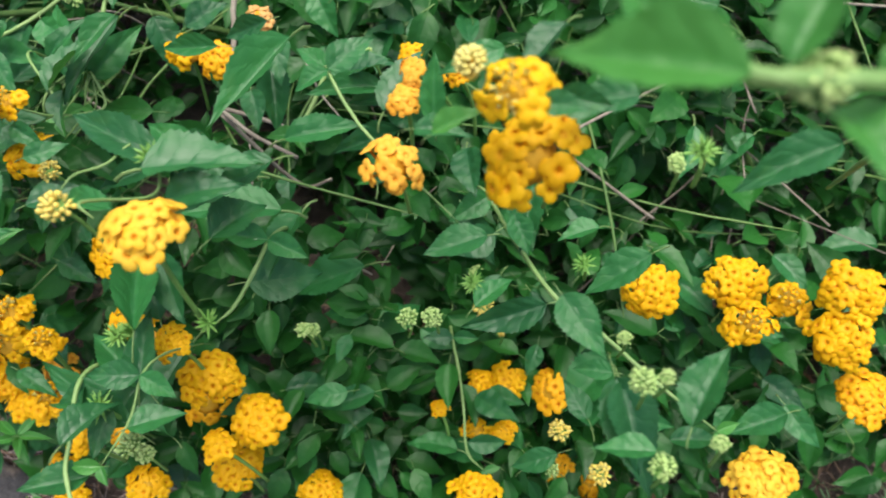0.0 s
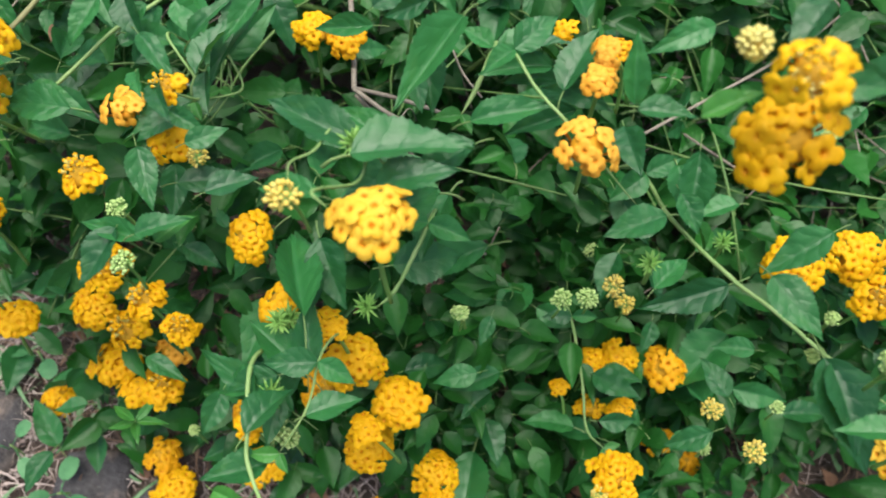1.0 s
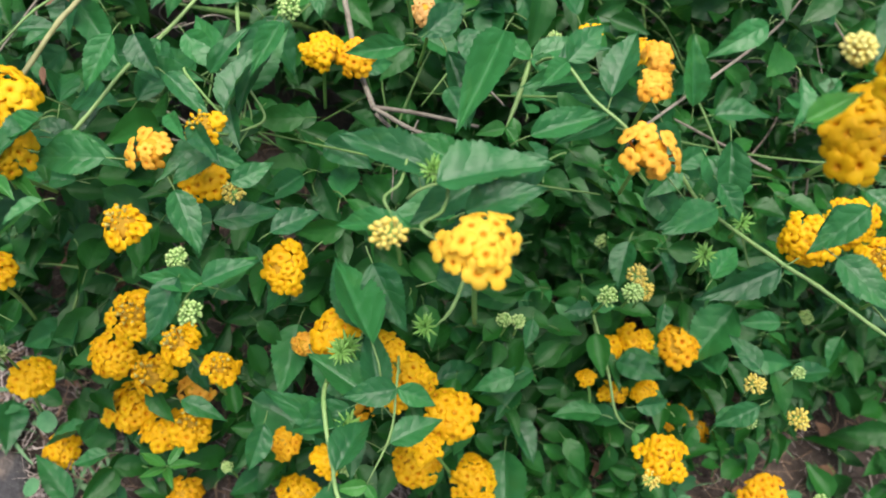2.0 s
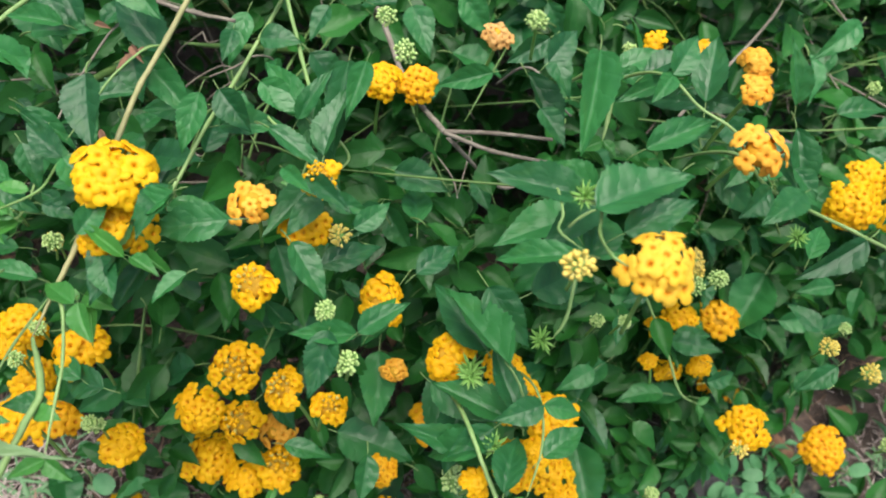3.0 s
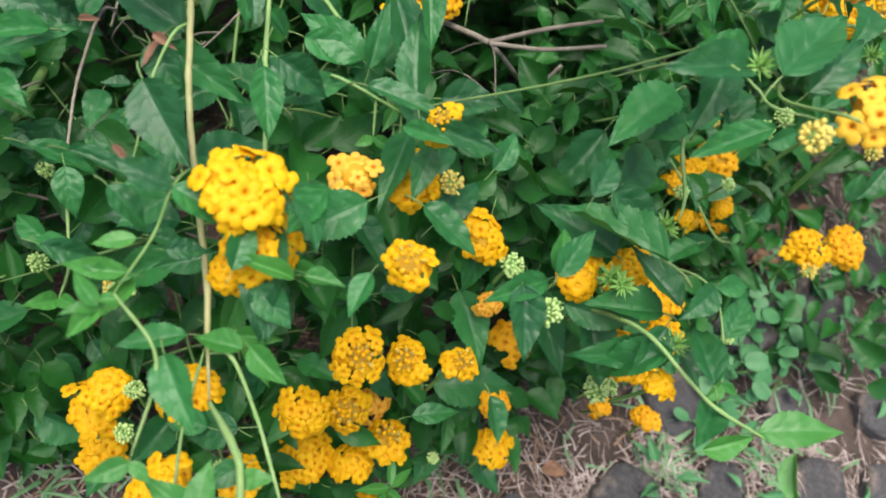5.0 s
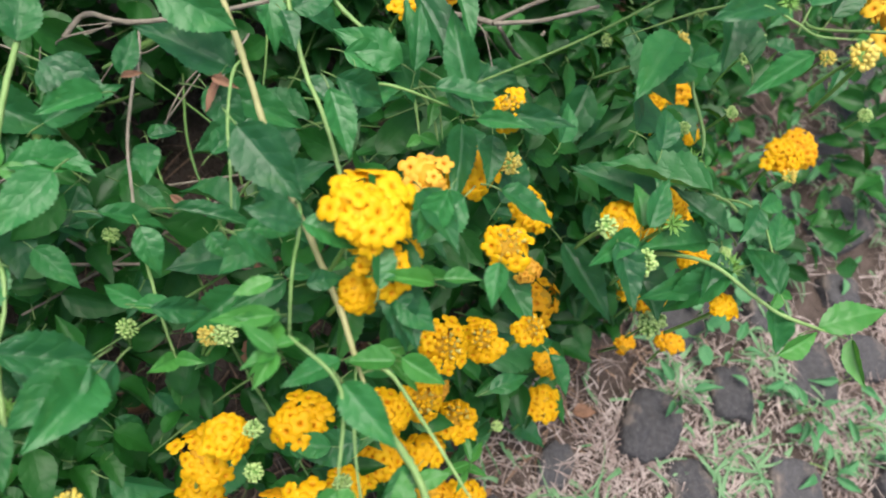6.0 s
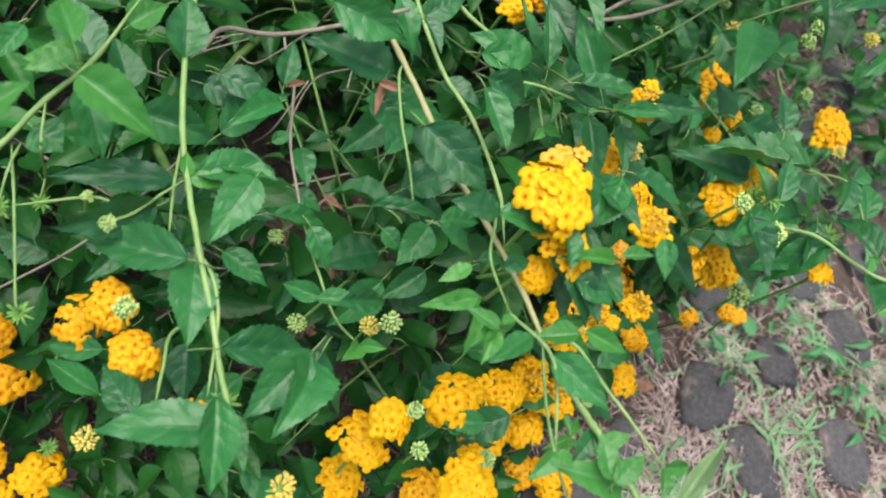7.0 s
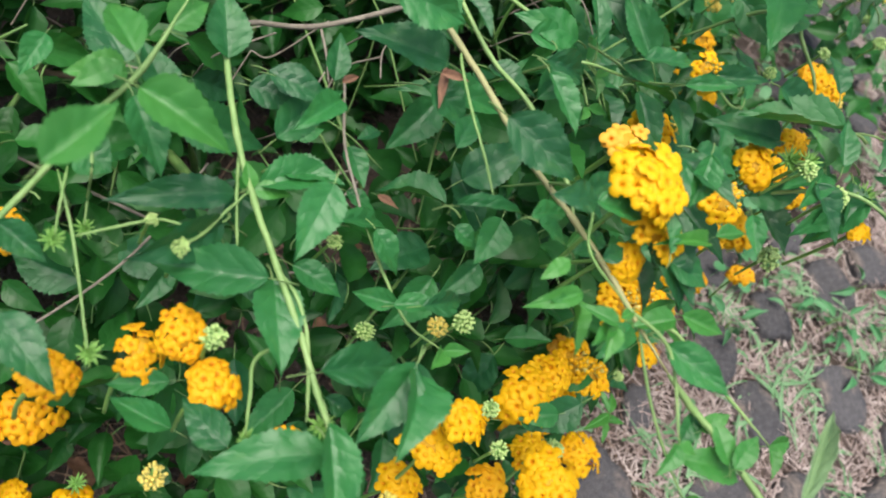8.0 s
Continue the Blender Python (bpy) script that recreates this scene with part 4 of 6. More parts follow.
leaf((-0.149, 0.143, 0.277), (-0.163, 0.102, 0.268), 0.022, (-0.10, -0.17, 0.98))
leaf((-0.423, 0.311, 0.342), (-0.451, 0.283, 0.345), 0.020, (0.21, -0.11, 0.97))
leaf((-0.465, 0.323, 0.291), (-0.482, 0.342, 0.289), 0.011, (-0.22, -0.11, 0.97))
leaf((-0.477, 0.284, 0.317), (-0.473, 0.311, 0.316), 0.014, (-0.25, 0.07, 0.97))
leaf((-0.459, 0.252, 0.332), (-0.494, 0.287, 0.335), 0.019, (0.06, -0.02, 1.00))
leaf((-0.444, 0.273, 0.352), (-0.412, 0.246, 0.337), 0.017, (0.19, -0.28, 0.94))
leaf((-0.420, 0.247, 0.356), (-0.456, 0.246, 0.351), 0.018, (-0.12, -0.24, 0.96))
leaf((-0.458, 0.256, 0.340), (-0.467, 0.232, 0.337), 0.013, (0.14, -0.21, 0.97))
leaf((-0.496, 0.371, 0.344), (-0.503, 0.338, 0.342), 0.016, (0.02, -0.05, 1.00))
leaf((-0.478, 0.310, 0.284), (-0.484, 0.338, 0.285), 0.012, (-0.11, -0.05, 0.99))
leaf((-0.389, 0.270, 0.321), (-0.375, 0.251, 0.326), 0.009, (-0.15, 0.15, 0.98))
leaf((-0.285, 0.209, 0.178), (-0.270, 0.184, 0.190), 0.015, (-0.29, 0.31, 0.91))
leaf((-0.354, 0.174, 0.271), (-0.370, 0.191, 0.269), 0.012, (-0.27, -0.14, 0.95))
leaf((-0.369, 0.120, 0.355), (-0.386, 0.148, 0.363), 0.014, (-0.01, -0.29, 0.96), "young")
leaf((-0.375, 0.127, 0.363), (-0.363, 0.142, 0.367), 0.010, (-0.17, -0.14, 0.98), "young")
leaf((-0.376, 0.126, 0.365), (-0.358, 0.123, 0.368), 0.009, (-0.14, 0.04, 0.99), "young")
leaf((-0.386, 0.108, 0.385), (-0.330, 0.103, 0.377), 0.0075, (0.16, 0.23, 0.96), "pale")
leaf((-0.338, 0.427, 0.283), (-0.319, 0.407, 0.268), 0.016, (-0.12, -0.66, 0.74))
leaf((-0.334, 0.356, 0.246), (-0.316, 0.378, 0.243), 0.014, (0.08, 0.08, 0.99))
leaf((-0.316, 0.371, 0.264), (-0.301, 0.365, 0.267), 0.008, (-0.31, -0.18, 0.93))
leaf((-0.377, 0.353, 0.254), (-0.360, 0.348, 0.250), 0.009, (0.12, -0.22, 0.97))
leaf((-0.299, 0.234, 0.350), (-0.271, 0.222, 0.347), 0.013, (0.03, -0.23, 0.97))
leaf((-0.362, 0.215, 0.370), (-0.385, 0.202, 0.376), 0.007, (0.36, -0.27, 0.89), "young")
leaf((-0.364, 0.214, 0.379), (-0.384, 0.228, 0.378), 0.008, (-0.21, -0.20, 0.96), "young")
leaf((-0.362, 0.213, 0.376), (-0.377, 0.222, 0.381), 0.007, (0.03, -0.42, 0.91), "young")
leaf((-0.314, 0.199, 0.371), (-0.291, 0.180, 0.371), 0.006, (0.02, -0.00, 1.00), "young")
leaf((-0.309, 0.202, 0.351), (-0.327, 0.177, 0.344), 0.011, (0.02, -0.29, 0.96))
leaf((-0.334, 0.183, 0.353), (-0.332, 0.160, 0.350), 0.007, (-0.02, -0.14, 0.99), "young")
leaf((-0.336, 0.184, 0.354), (-0.321, 0.173, 0.359), 0.008, (-0.42, -0.15, 0.89), "young")
leaf((-0.338, 0.182, 0.354), (-0.345, 0.189, 0.354), 0.005, (0.07, 0.11, 0.99), "young")
leaf((-0.163, 0.053, 0.321), (-0.138, 0.045, 0.328), 0.011, (-0.34, -0.30, 0.89), "young")
leaf((-0.134, 0.047, 0.325), (-0.098, 0.027, 0.335), 0.017, (-0.18, 0.15, 0.97), "young")
leaf((-0.120, 0.029, 0.321), (-0.137, 0.008, 0.318), 0.010, (-0.74, 0.54, 0.40), "young")
leaf((-0.351, 0.139, 0.341), (-0.371, 0.139, 0.340), 0.010, (-0.04, -0.19, 0.98))
leaf((-0.357, 0.135, 0.343), (-0.344, 0.128, 0.348), 0.008, (-0.34, 0.05, 0.94), "young")
leaf((-0.335, 0.173, 0.369), (-0.329, 0.154, 0.369), 0.010, (-0.29, -0.11, 0.95), "young")
leaf((0.051, 0.178, 0.530), (0.028, 0.174, 0.526), 0.012, (-0.08, -0.31, 0.95))
leaf((0.126, 0.191, 0.514), (0.094, 0.174, 0.498), 0.015, (-0.28, -0.35, 0.89))
leaf((0.097, 0.102, 0.456), (0.105, 0.129, 0.470), 0.016, (-0.66, -0.18, 0.73))
leaf((0.214, 0.192, 0.291), (0.235, 0.170, 0.289), 0.015, (-0.39, -0.43, 0.82))
leaf((0.210, 0.183, 0.301), (0.180, 0.168, 0.290), 0.018, (-0.30, -0.08, 0.95))
leaf((0.083, 0.134, 0.298), (0.060, 0.125, 0.285), 0.013, (-0.35, -0.39, 0.85))
leaf((0.339, 0.385, 0.206), (0.291, 0.375, 0.195), 0.025, (-0.26, 0.12, 0.96))
leaf((0.089, 0.267, 0.323), (0.065, 0.257, 0.316), 0.014, (-0.34, 0.13, 0.93))
leaf((0.043, 0.097, 0.624), (0.010, 0.107, 0.611), 0.015, (-0.25, -0.30, 0.92), "young")
leaf((0.065, 0.108, 0.610), (0.074, 0.086, 0.618), 0.012, (-0.2, 0.1, 0.97), "young")
leaf((0.052, 0.106, 0.619), (0.057, 0.123, 0.631), 0.010, (-0.56, -0.38, 0.74), "young")
leaf((0.071, 0.112, 0.615), (0.080, 0.117, 0.624), 0.007, (-0.61, -0.17, 0.78), "young")
leaf((0.036, 0.112, 0.612), (0.022, 0.129, 0.611), 0.011, (-0.38, -0.24, 0.89), "young")
leaf((-0.310, 0.315, 0.374), (-0.331, 0.303, 0.365), 0.008, (-0.41, 0.06, 0.91), "dead")
leaf((-0.316, 0.314, 0.376), (-0.308, 0.299, 0.376), 0.008, (-0.40, -0.20, 0.89), "dead")
leaf((-0.339, 0.346, 0.358), (-0.326, 0.342, 0.357), 0.007, (-0.05, -0.21, 0.98), "dead")
leaf((-0.343, 0.310, 0.311), (-0.339, 0.294, 0.308), 0.008, (-0.02, -0.19, 0.98), "dead")
leaf((-0.509, 0.406, 0.115), (-0.492, 0.394, 0.110), 0.008, (-0.29, -0.66, 0.69), "dead")
leaf((-0.263, 0.117, 0.148), (-0.283, 0.126, 0.143), 0.007, (-0.23, -0.02, 0.97), "young")
leaf((-0.262, 0.117, 0.148), (-0.251, 0.137, 0.150), 0.006, (0.10, -0.15, 0.98), "young")
leaf((-0.265, 0.118, 0.140), (-0.281, 0.109, 0.142), 0.006, (0.24, -0.18, 0.95), "young")
leaf((-0.262, 0.117, 0.146), (-0.241, 0.121, 0.143), 0.006, (0.14, -0.02, 0.99), "young")
leaf((-0.265, 0.118, 0.138), (-0.257, 0.102, 0.141), 0.006, (-0.11, 0.15, 0.98), "young")
leaf((-0.182, 0.282, 0.440), (-0.176, 0.257, 0.435), 0.014, (-0.12, -0.23, 0.97))
leaf((-0.129, 0.236, 0.454), (-0.114, 0.249, 0.461), 0.012, (-0.00, -0.46, 0.89))
leaf((-0.112, 0.283, 0.392), (-0.097, 0.246, 0.376), 0.017, (0.18, -0.33, 0.93))
leaf((-0.397, 0.341, 0.346), (-0.369, 0.322, 0.347), 0.016, (-0.06, -0.04, 1.00))
leaf((-0.458, 0.259, 0.356), (-0.483, 0.234, 0.348), 0.015, (0.02, -0.32, 0.95))
leaf((-0.321, 0.344, 0.404), (-0.301, 0.316, 0.393), 0.020, (-0.44, -0.57, 0.69))
leaf((-0.309, 0.207, 0.388), (-0.335, 0.173, 0.372), 0.018, (-0.47, -0.04, 0.88))
leaf((-0.026, 0.146, 0.122), (-0.030, 0.083, 0.124), 0.034, (-0.33, 0.05, 0.94))
leaf((-0.342, 0.167, 0.273), (-0.369, 0.184, 0.260), 0.018, (-0.50, -0.14, 0.85))
leaf((-0.178, 0.209, 0.290), (-0.201, 0.185, 0.257), 0.018, (-0.48, -0.51, 0.71))
leaf((-0.367, 0.297, 0.326), (-0.371, 0.276, 0.315), 0.013, (-0.00, -0.46, 0.89))
leaf((-0.335, 0.256, 0.346), (-0.359, 0.253, 0.341), 0.015, (-0.18, -0.18, 0.97))
leaf((-0.205, 0.304, 0.377), (-0.219, 0.248, 0.368), 0.017, (-0.10, -0.13, 0.99))
leaf((-0.273, 0.284, 0.378), (-0.259, 0.263, 0.370), 0.016, (-0.26, -0.48, 0.84))
leaf((-0.270, 0.206, 0.380), (-0.306, 0.205, 0.376), 0.019, (-0.09, -0.32, 0.94))
leaf((-0.168, 0.148, 0.292), (-0.140, 0.119, 0.301), 0.017, (-0.57, -0.31, 0.76))
leaf((-0.154, 0.099, 0.332), (-0.180, 0.110, 0.296), 0.018, (-0.73, 0.31, 0.61))
leaf((-0.183, 0.198, 0.214), (-0.191, 0.150, 0.203), 0.024, (-0.17, -0.19, 0.97))
leaf((-0.081, 0.227, 0.338), (-0.091, 0.186, 0.330), 0.025, (-0.66, 0.00, 0.75))
leaf((-0.111, 0.155, 0.444), (-0.081, 0.162, 0.458), 0.015, (-0.37, -0.27, 0.89))
leaf((-0.325, 0.191, 0.379), (-0.320, 0.171, 0.376), 0.013, (-0.24, -0.21, 0.95))
leaf((0.025, 0.218, 0.371), (0.004, 0.202, 0.366), 0.017, (0.22, -0.51, 0.83))
leaf((-0.104, 0.191, 0.309), (-0.064, 0.210, 0.305), 0.025, (0.24, -0.32, 0.91))
leaf((-0.105, 0.168, 0.395), (-0.087, 0.196, 0.394), 0.020, (0.04, 0.01, 1.00))
leaf((0.031, 0.221, 0.386), (0.042, 0.203, 0.380), 0.013, (-0.09, -0.37, 0.92))
leaf((0.093, 0.205, 0.398), (0.075, 0.192, 0.392), 0.014, (-0.10, -0.34, 0.94))
leaf((0.025, 0.169, 0.532), (0.042, 0.166, 0.535), 0.011, (-0.30, -0.74, 0.60))
leaf((-0.412, 0.247, 0.341), (-0.442, 0.237, 0.334), 0.020, (-0.23, 0.03, 0.97))
leaf((-0.374, 0.351, 0.346), (-0.339, 0.344, 0.355), 0.016, (-0.27, -0.11, 0.96))
leaf((-0.361, 0.377, 0.345), (-0.349, 0.354, 0.343), 0.015, (-0.26, -0.21, 0.94))
leaf((-0.274, 0.278, 0.356), (-0.238, 0.273, 0.363), 0.015, (-0.21, -0.20, 0.96))
leaf((-0.351, 0.270, 0.342), (-0.350, 0.256, 0.338), 0.009, (-0.19, -0.23, 0.95))
leaf((-0.231, 0.281, 0.362), (-0.250, 0.310, 0.371), 0.018, (-0.28, -0.47, 0.84))
leaf((0.139, 0.247, 0.190), (0.108, 0.208, 0.164), 0.035, (-0.51, -0.16, 0.84))
leaf((-0.317, 0.316, 0.368), (-0.314, 0.293, 0.357), 0.016, (-0.24, -0.44, 0.87))
leaf((0.033, 0.246, 0.375), (0.045, 0.212, 0.371), 0.018, (-0.13, -0.15, 0.98))
leaf((0.079, 0.131, 0.419), (0.097, 0.087, 0.414), 0.021, (-0.29, -0.24, 0.92))
leaf((-0.211, 0.160, 0.165), (-0.161, 0.135, 0.169), 0.032, (-0.10, -0.05, 0.99))
flower_head('full', 'butter', (-0.107, 0.133, 0.458), 0.0148, (-0.17, -0.25, 0.95))
flower_head('few', 'peach', (-0.029, 0.197, 0.438), 0.0123, (-0.28, -0.32, 0.91))
flower_head('few', 'peach', (-0.028, 0.234, 0.457), 0.0067, (-0.28, -0.39, 0.88))
flower_head('few', 'peach', (-0.029, 0.223, 0.451), 0.0071, (-0.28, -0.37, 0.89))
flower_head('full', 'gold', (0.022, 0.166, 0.503), 0.0178, (-0.41, -0.31, 0.86))
flower_head('young', 'cream', (-0.003, 0.170, 0.537), 0.0052, (-0.40, -0.36, 0.84))
flower_head('sparse', 'lemon', (0.012, 0.159, 0.541), 0.0112, (-0.44, -0.35, 0.83))
flower_head('young', 'cream', (0.011, 0.157, 0.538), 0.0048, (-0.43, -0.33, 0.84))
flower_head('full', 'gold', (0.122, 0.234, 0.317), 0.0185, (-0.46, -0.21, 0.86))
flower_head('full', 'gold', (0.197, 0.285, 0.263), 0.0209, (-0.34, -0.27, 0.90))
flower_head('open', 'gold', (0.198, 0.246, 0.281), 0.0149, (-0.36, -0.24, 0.90))
flower_head('open', 'gold', (0.217, 0.261, 0.295), 0.0134, (-0.38, -0.26, 0.89))
flower_head('full', 'gold', (0.237, 0.254, 0.330), 0.0190, (-0.41, -0.26, 0.87))
flower_head('full', 'gold', (0.238, 0.230, 0.315), 0.0197, (-0.41, -0.23, 0.88))
flower_head('full', 'amber', (0.263, 0.207, 0.291), 0.0184, (-0.42, -0.20, 0.89))
flower_head('full', 'butter', (0.198, 0.146, 0.290), 0.0182, (-0.37, -0.14, 0.92))
flower_head('full', 'gold', (0.048, 0.118, 0.237), 0.0160, (-0.37, -0.08, 0.92))
flower_head('full', 'amber', (0.147, 0.109, 0.172), 0.0184, (-0.41, -0.06, 0.91))
flower_head('full', 'gold', (0.046, 0.216, 0.166), 0.0133, (-0.23, -0.19, 0.95))
flower_head('full', 'gold', (0.065, 0.221, 0.168), 0.0158, (-0.25, -0.20, 0.95))
flower_head('few', 'amber', (0.099, 0.221, 0.168), 0.0175, (-0.28, -0.20, 0.94))
flower_head('full', 'gold', (0.068, 0.182, 0.173), 0.0104, (-0.26, -0.16, 0.95))
flower_head('few', 'gold', (0.050, 0.185, 0.156), 0.0110, (-0.33, -0.13, 0.94))
flower_head('few', 'amber', (0.122, 0.189, 0.100), 0.0125, (-0.29, -0.14, 0.95))
flower_head('few', 'amber', (0.162, 0.192, 0.048), 0.0130, (-0.28, -0.14, 0.95))
flower_head('full', 'gold', (-0.131, 0.146, 0.312), 0.0105, (-0.10, -0.16, 0.98))
flower_head('full', 'gold', (-0.087, 0.134, 0.247), 0.0175, (-0.13, -0.14, 0.98))
flower_head('full', 'gold', (-0.101, 0.117, 0.199), 0.0180, (-0.10, -0.11, 0.99))
flower_head('full', 'gold', (-0.115, 0.146, 0.268), 0.0189, (-0.10, -0.16, 0.98))
flower_head('full', 'gold', (-0.050, 0.124, 0.125), 0.0184, (-0.14, -0.10, 0.99))
flower_head('full', 'gold', (-0.189, 0.199, 0.293), 0.0151, (-0.15, -0.21, 0.97))
flower_head('full', 'gold', (-0.178, 0.322, 0.337), 0.0134, (-0.18, -0.37, 0.91))
flower_head('full', 'amber', (-0.160, 0.321, 0.338), 0.0136, (-0.12, -0.34, 0.93))
flower_head('full', 'gold', (-0.232, 0.223, 0.342), 0.0156, (-0.10, -0.27, 0.96))
flower_head('few', 'peach', (-0.259, 0.231, 0.352), 0.0127, (-0.06, -0.29, 0.96))
flower_head('sparse', 'gold', (-0.227, 0.223, 0.388), 0.0096, (-0.20, -0.27, 0.94))
flower_head('sparse', 'gold', (-0.260, 0.181, 0.361), 0.0127, (-0.06, -0.23, 0.97))
flower_head('full', 'lemon', (-0.316, 0.219, 0.399), 0.0178, (0.04, -0.31, 0.95))
flower_head('full', 'gold', (-0.318, 0.205, 0.382), 0.0147, (0.04, -0.28, 0.96))
flower_head('full', 'gold', (-0.329, 0.204, 0.367), 0.0102, (-0.16, -0.14, 0.98))
flower_head('open', 'gold', (-0.273, 0.175, 0.266), 0.0139, (-0.03, -0.17, 0.98))
flower_head('open', 'gold', (-0.247, 0.164, 0.253), 0.0134, (-0.06, -0.15, 0.99))
flower_head('full', 'gold', (-0.298, 0.174, 0.197), 0.0159, (0.00, -0.15, 0.99))
flower_head('open', 'gold', (-0.274, 0.166, 0.190), 0.0159, (-0.03, -0.14, 0.99))
flower_head('few', 'peach', (-0.252, 0.168, 0.156), 0.0121, (-0.05, -0.13, 0.99))
flower_head('full', 'gold', (-0.298, 0.161, 0.123), 0.0194, (0.00, -0.12, 0.99))
flower_head('full', 'gold', (-0.275, 0.143, 0.131), 0.0155, (-0.02, -0.12, 0.99))
flower_head('open', 'gold', (-0.251, 0.144, 0.150), 0.0165, (-0.05, -0.11, 0.99))
flower_head('open', 'gold', (-0.222, 0.151, 0.255), 0.0114, (-0.10, -0.14, 0.99))
flower_head('few', 'peach', (-0.177, 0.178, 0.228), 0.0091, (-0.14, -0.16, 0.98))
flower_head('full', 'gold', (-0.158, 0.157, 0.305), 0.0151, (-0.20, -0.16, 0.97))
flower_head('few', 'amber', (-0.142, 0.164, 0.157), 0.0167, (-0.16, -0.12, 0.98))
flower_head('full', 'gold', (-0.103, 0.111, 0.257), 0.0125, (-0.24, -0.08, 0.97))
flower_head('full', 'gold', (-0.047, 0.105, 0.126), 0.0138, (-0.24, -0.06, 0.97))
flower_head('full', 'amber', (-0.185, 0.128, 0.176), 0.0110, (-0.12, -0.09, 0.99))
flower_head('full', 'gold', (-0.357, 0.192, 0.267), 0.0164, (0.08, -0.19, 0.98))
flower_head('full', 'gold', (-0.387, 0.210, 0.268), 0.0136, (0.12, -0.21, 0.97))
flower_head('full', 'gold', (-0.346, 0.158, 0.193), 0.0154, (0.06, -0.13, 0.99))
flower_head('full', 'amber', (-0.382, 0.171, 0.202), 0.0143, (0.10, -0.14, 0.98))
flower_head('few', 'rust', (-0.124, 0.309, 0.393), 0.0084, (-0.26, -0.39, 0.88))
flower_head('few', 'amber', (-0.012, 0.287, 0.405), 0.0080, (-0.40, -0.34, 0.85))
flower_head('few', 'gold', (-0.038, 0.295, 0.403), 0.0061, (-0.37, -0.35, 0.86))
flower_head('few', 'amber', (-0.088, 0.095, 0.112), 0.0104, (-0.30, 0.02, 0.95))
flower_head('few', 'amber', (-0.069, 0.072, 0.132), 0.0116, (-0.32, 0.05, 0.94))
flower_head('full', 'gold', (-0.175, 0.109, 0.111), 0.0146, (-0.23, 0.01, 0.97))
flower_head('full', 'gold', (-0.395, 0.215, 0.240), 0.0155, (-0.03, -0.12, 0.99))
flower_head('full', 'amber', (-0.455, 0.326, 0.319), 0.0110, (0.05, -0.29, 0.95))
flower_head('few', 'amber', (-0.463, 0.340, 0.292), 0.0115, (0.05, -0.29, 0.95))
flower_head('full', 'amber', (-0.461, 0.305, 0.314), 0.0131, (0.06, -0.26, 0.96))
flower_head('few', 'amber', (-0.461, 0.268, 0.317), 0.0066, (0.01, -0.19, 0.98))
flower_head('full', 'gold', (-0.384, 0.159, 0.263), 0.0162, (-0.09, -0.02, 1.00))
flower_head('full', 'gold', (-0.250, 0.094, 0.041), 0.0197, (-0.17, 0.04, 0.98))
flower_head('full', 'amber', (-0.496, 0.352, 0.313), 0.0115, (0.05, -0.30, 0.95))
flower_head('full', 'amber', (-0.494, 0.394, 0.157), 0.0171, (0.04, -0.26, 0.96))
flower_head('full', 'gold', (-0.513, 0.353, 0.091), 0.0165, (0.06, -0.20, 0.98))
flower_head('full', 'gold', (-0.542, 0.364, 0.076), 0.0143, (0.08, -0.20, 0.98))
flower_head('full', 'gold', (-0.526, 0.383, 0.090), 0.0107, (0.07, -0.23, 0.97))
flower_head('full', 'amber', (-0.462, 0.412, 0.303), 0.0091, (0.00, -0.36, 0.93))
flower_head('full', 'gold', (-0.403, 0.210, 0.177), 0.0149, (-0.05, -0.08, 1.00))
flower_head('few', 'gold', (0.020, 0.185, 0.185), 0.0076, (-0.41, -0.06, 0.91))
flower_head('full', 'gold', (-0.373, 0.155, 0.010), 0.0166, (0.15, -0.11, 0.98))
flower_head('few', 'amber', (-0.263, 0.117, 0.048), 0.0162, (0.06, -0.08, 0.99))
flower_head('full', 'gold', (-0.157, 0.088, 0.311), 0.0078, (-0.05, -0.10, 0.99))
bud_head((-0.011, 0.182, 0.324), 0.0060, (-0.24, -0.22, 0.95))
bud_head((0.002, 0.183, 0.329), 0.0060, (-0.25, -0.22, 0.94))
opening_head((0.083, 0.147, 0.297), 0.0065, (-0.32, -0.16, 0.93))
opening_head((-0.216, 0.214, 0.345), 0.0062, (-0.12, -0.25, 0.96))
bud_head((-0.229, 0.157, 0.380), 0.0050, (-0.12, -0.19, 0.97))
bud_head((-0.221, 0.135, 0.371), 0.0060, (-0.13, -0.15, 0.98))
bud_head((-0.189, 0.253, 0.441), 0.0055, (-0.19, -0.37, 0.91), stalk=False)
opening_head((-0.141, 0.135, 0.458), 0.0069, (-0.32, -0.18, 0.93))
bud_head((-0.153, 0.104, 0.246), 0.0083, (-0.18, -0.07, 0.98))
bud_head((-0.143, 0.234, 0.481), 0.0048, (-0.30, -0.37, 0.88))
bud_head((-0.195, 0.274, 0.441), 0.0049, (-0.18, -0.40, 0.90), stalk=False)
opening_head((-0.368, 0.249, 0.290), 0.0053, (-0.07, -0.17, 0.98))
bud_head((-0.393, 0.274, 0.291), 0.0049, (-0.04, -0.21, 0.98))
bud_head((-0.377, 0.204, 0.274), 0.0048, (-0.05, -0.11, 0.99))
opening_head((-0.455, 0.221, 0.306), 0.0067, (0.00, -0.11, 0.99))
bud_head((-0.388, 0.189, 0.268), 0.0048, (-0.09, -0.06, 0.99))
opening_head((-0.492, 0.307, 0.251), 0.0061, (0.05, -0.20, 0.98))
bud_head((-0.365, 0.241, 0.304), 0.0057, (0.09, -0.26, 0.96))
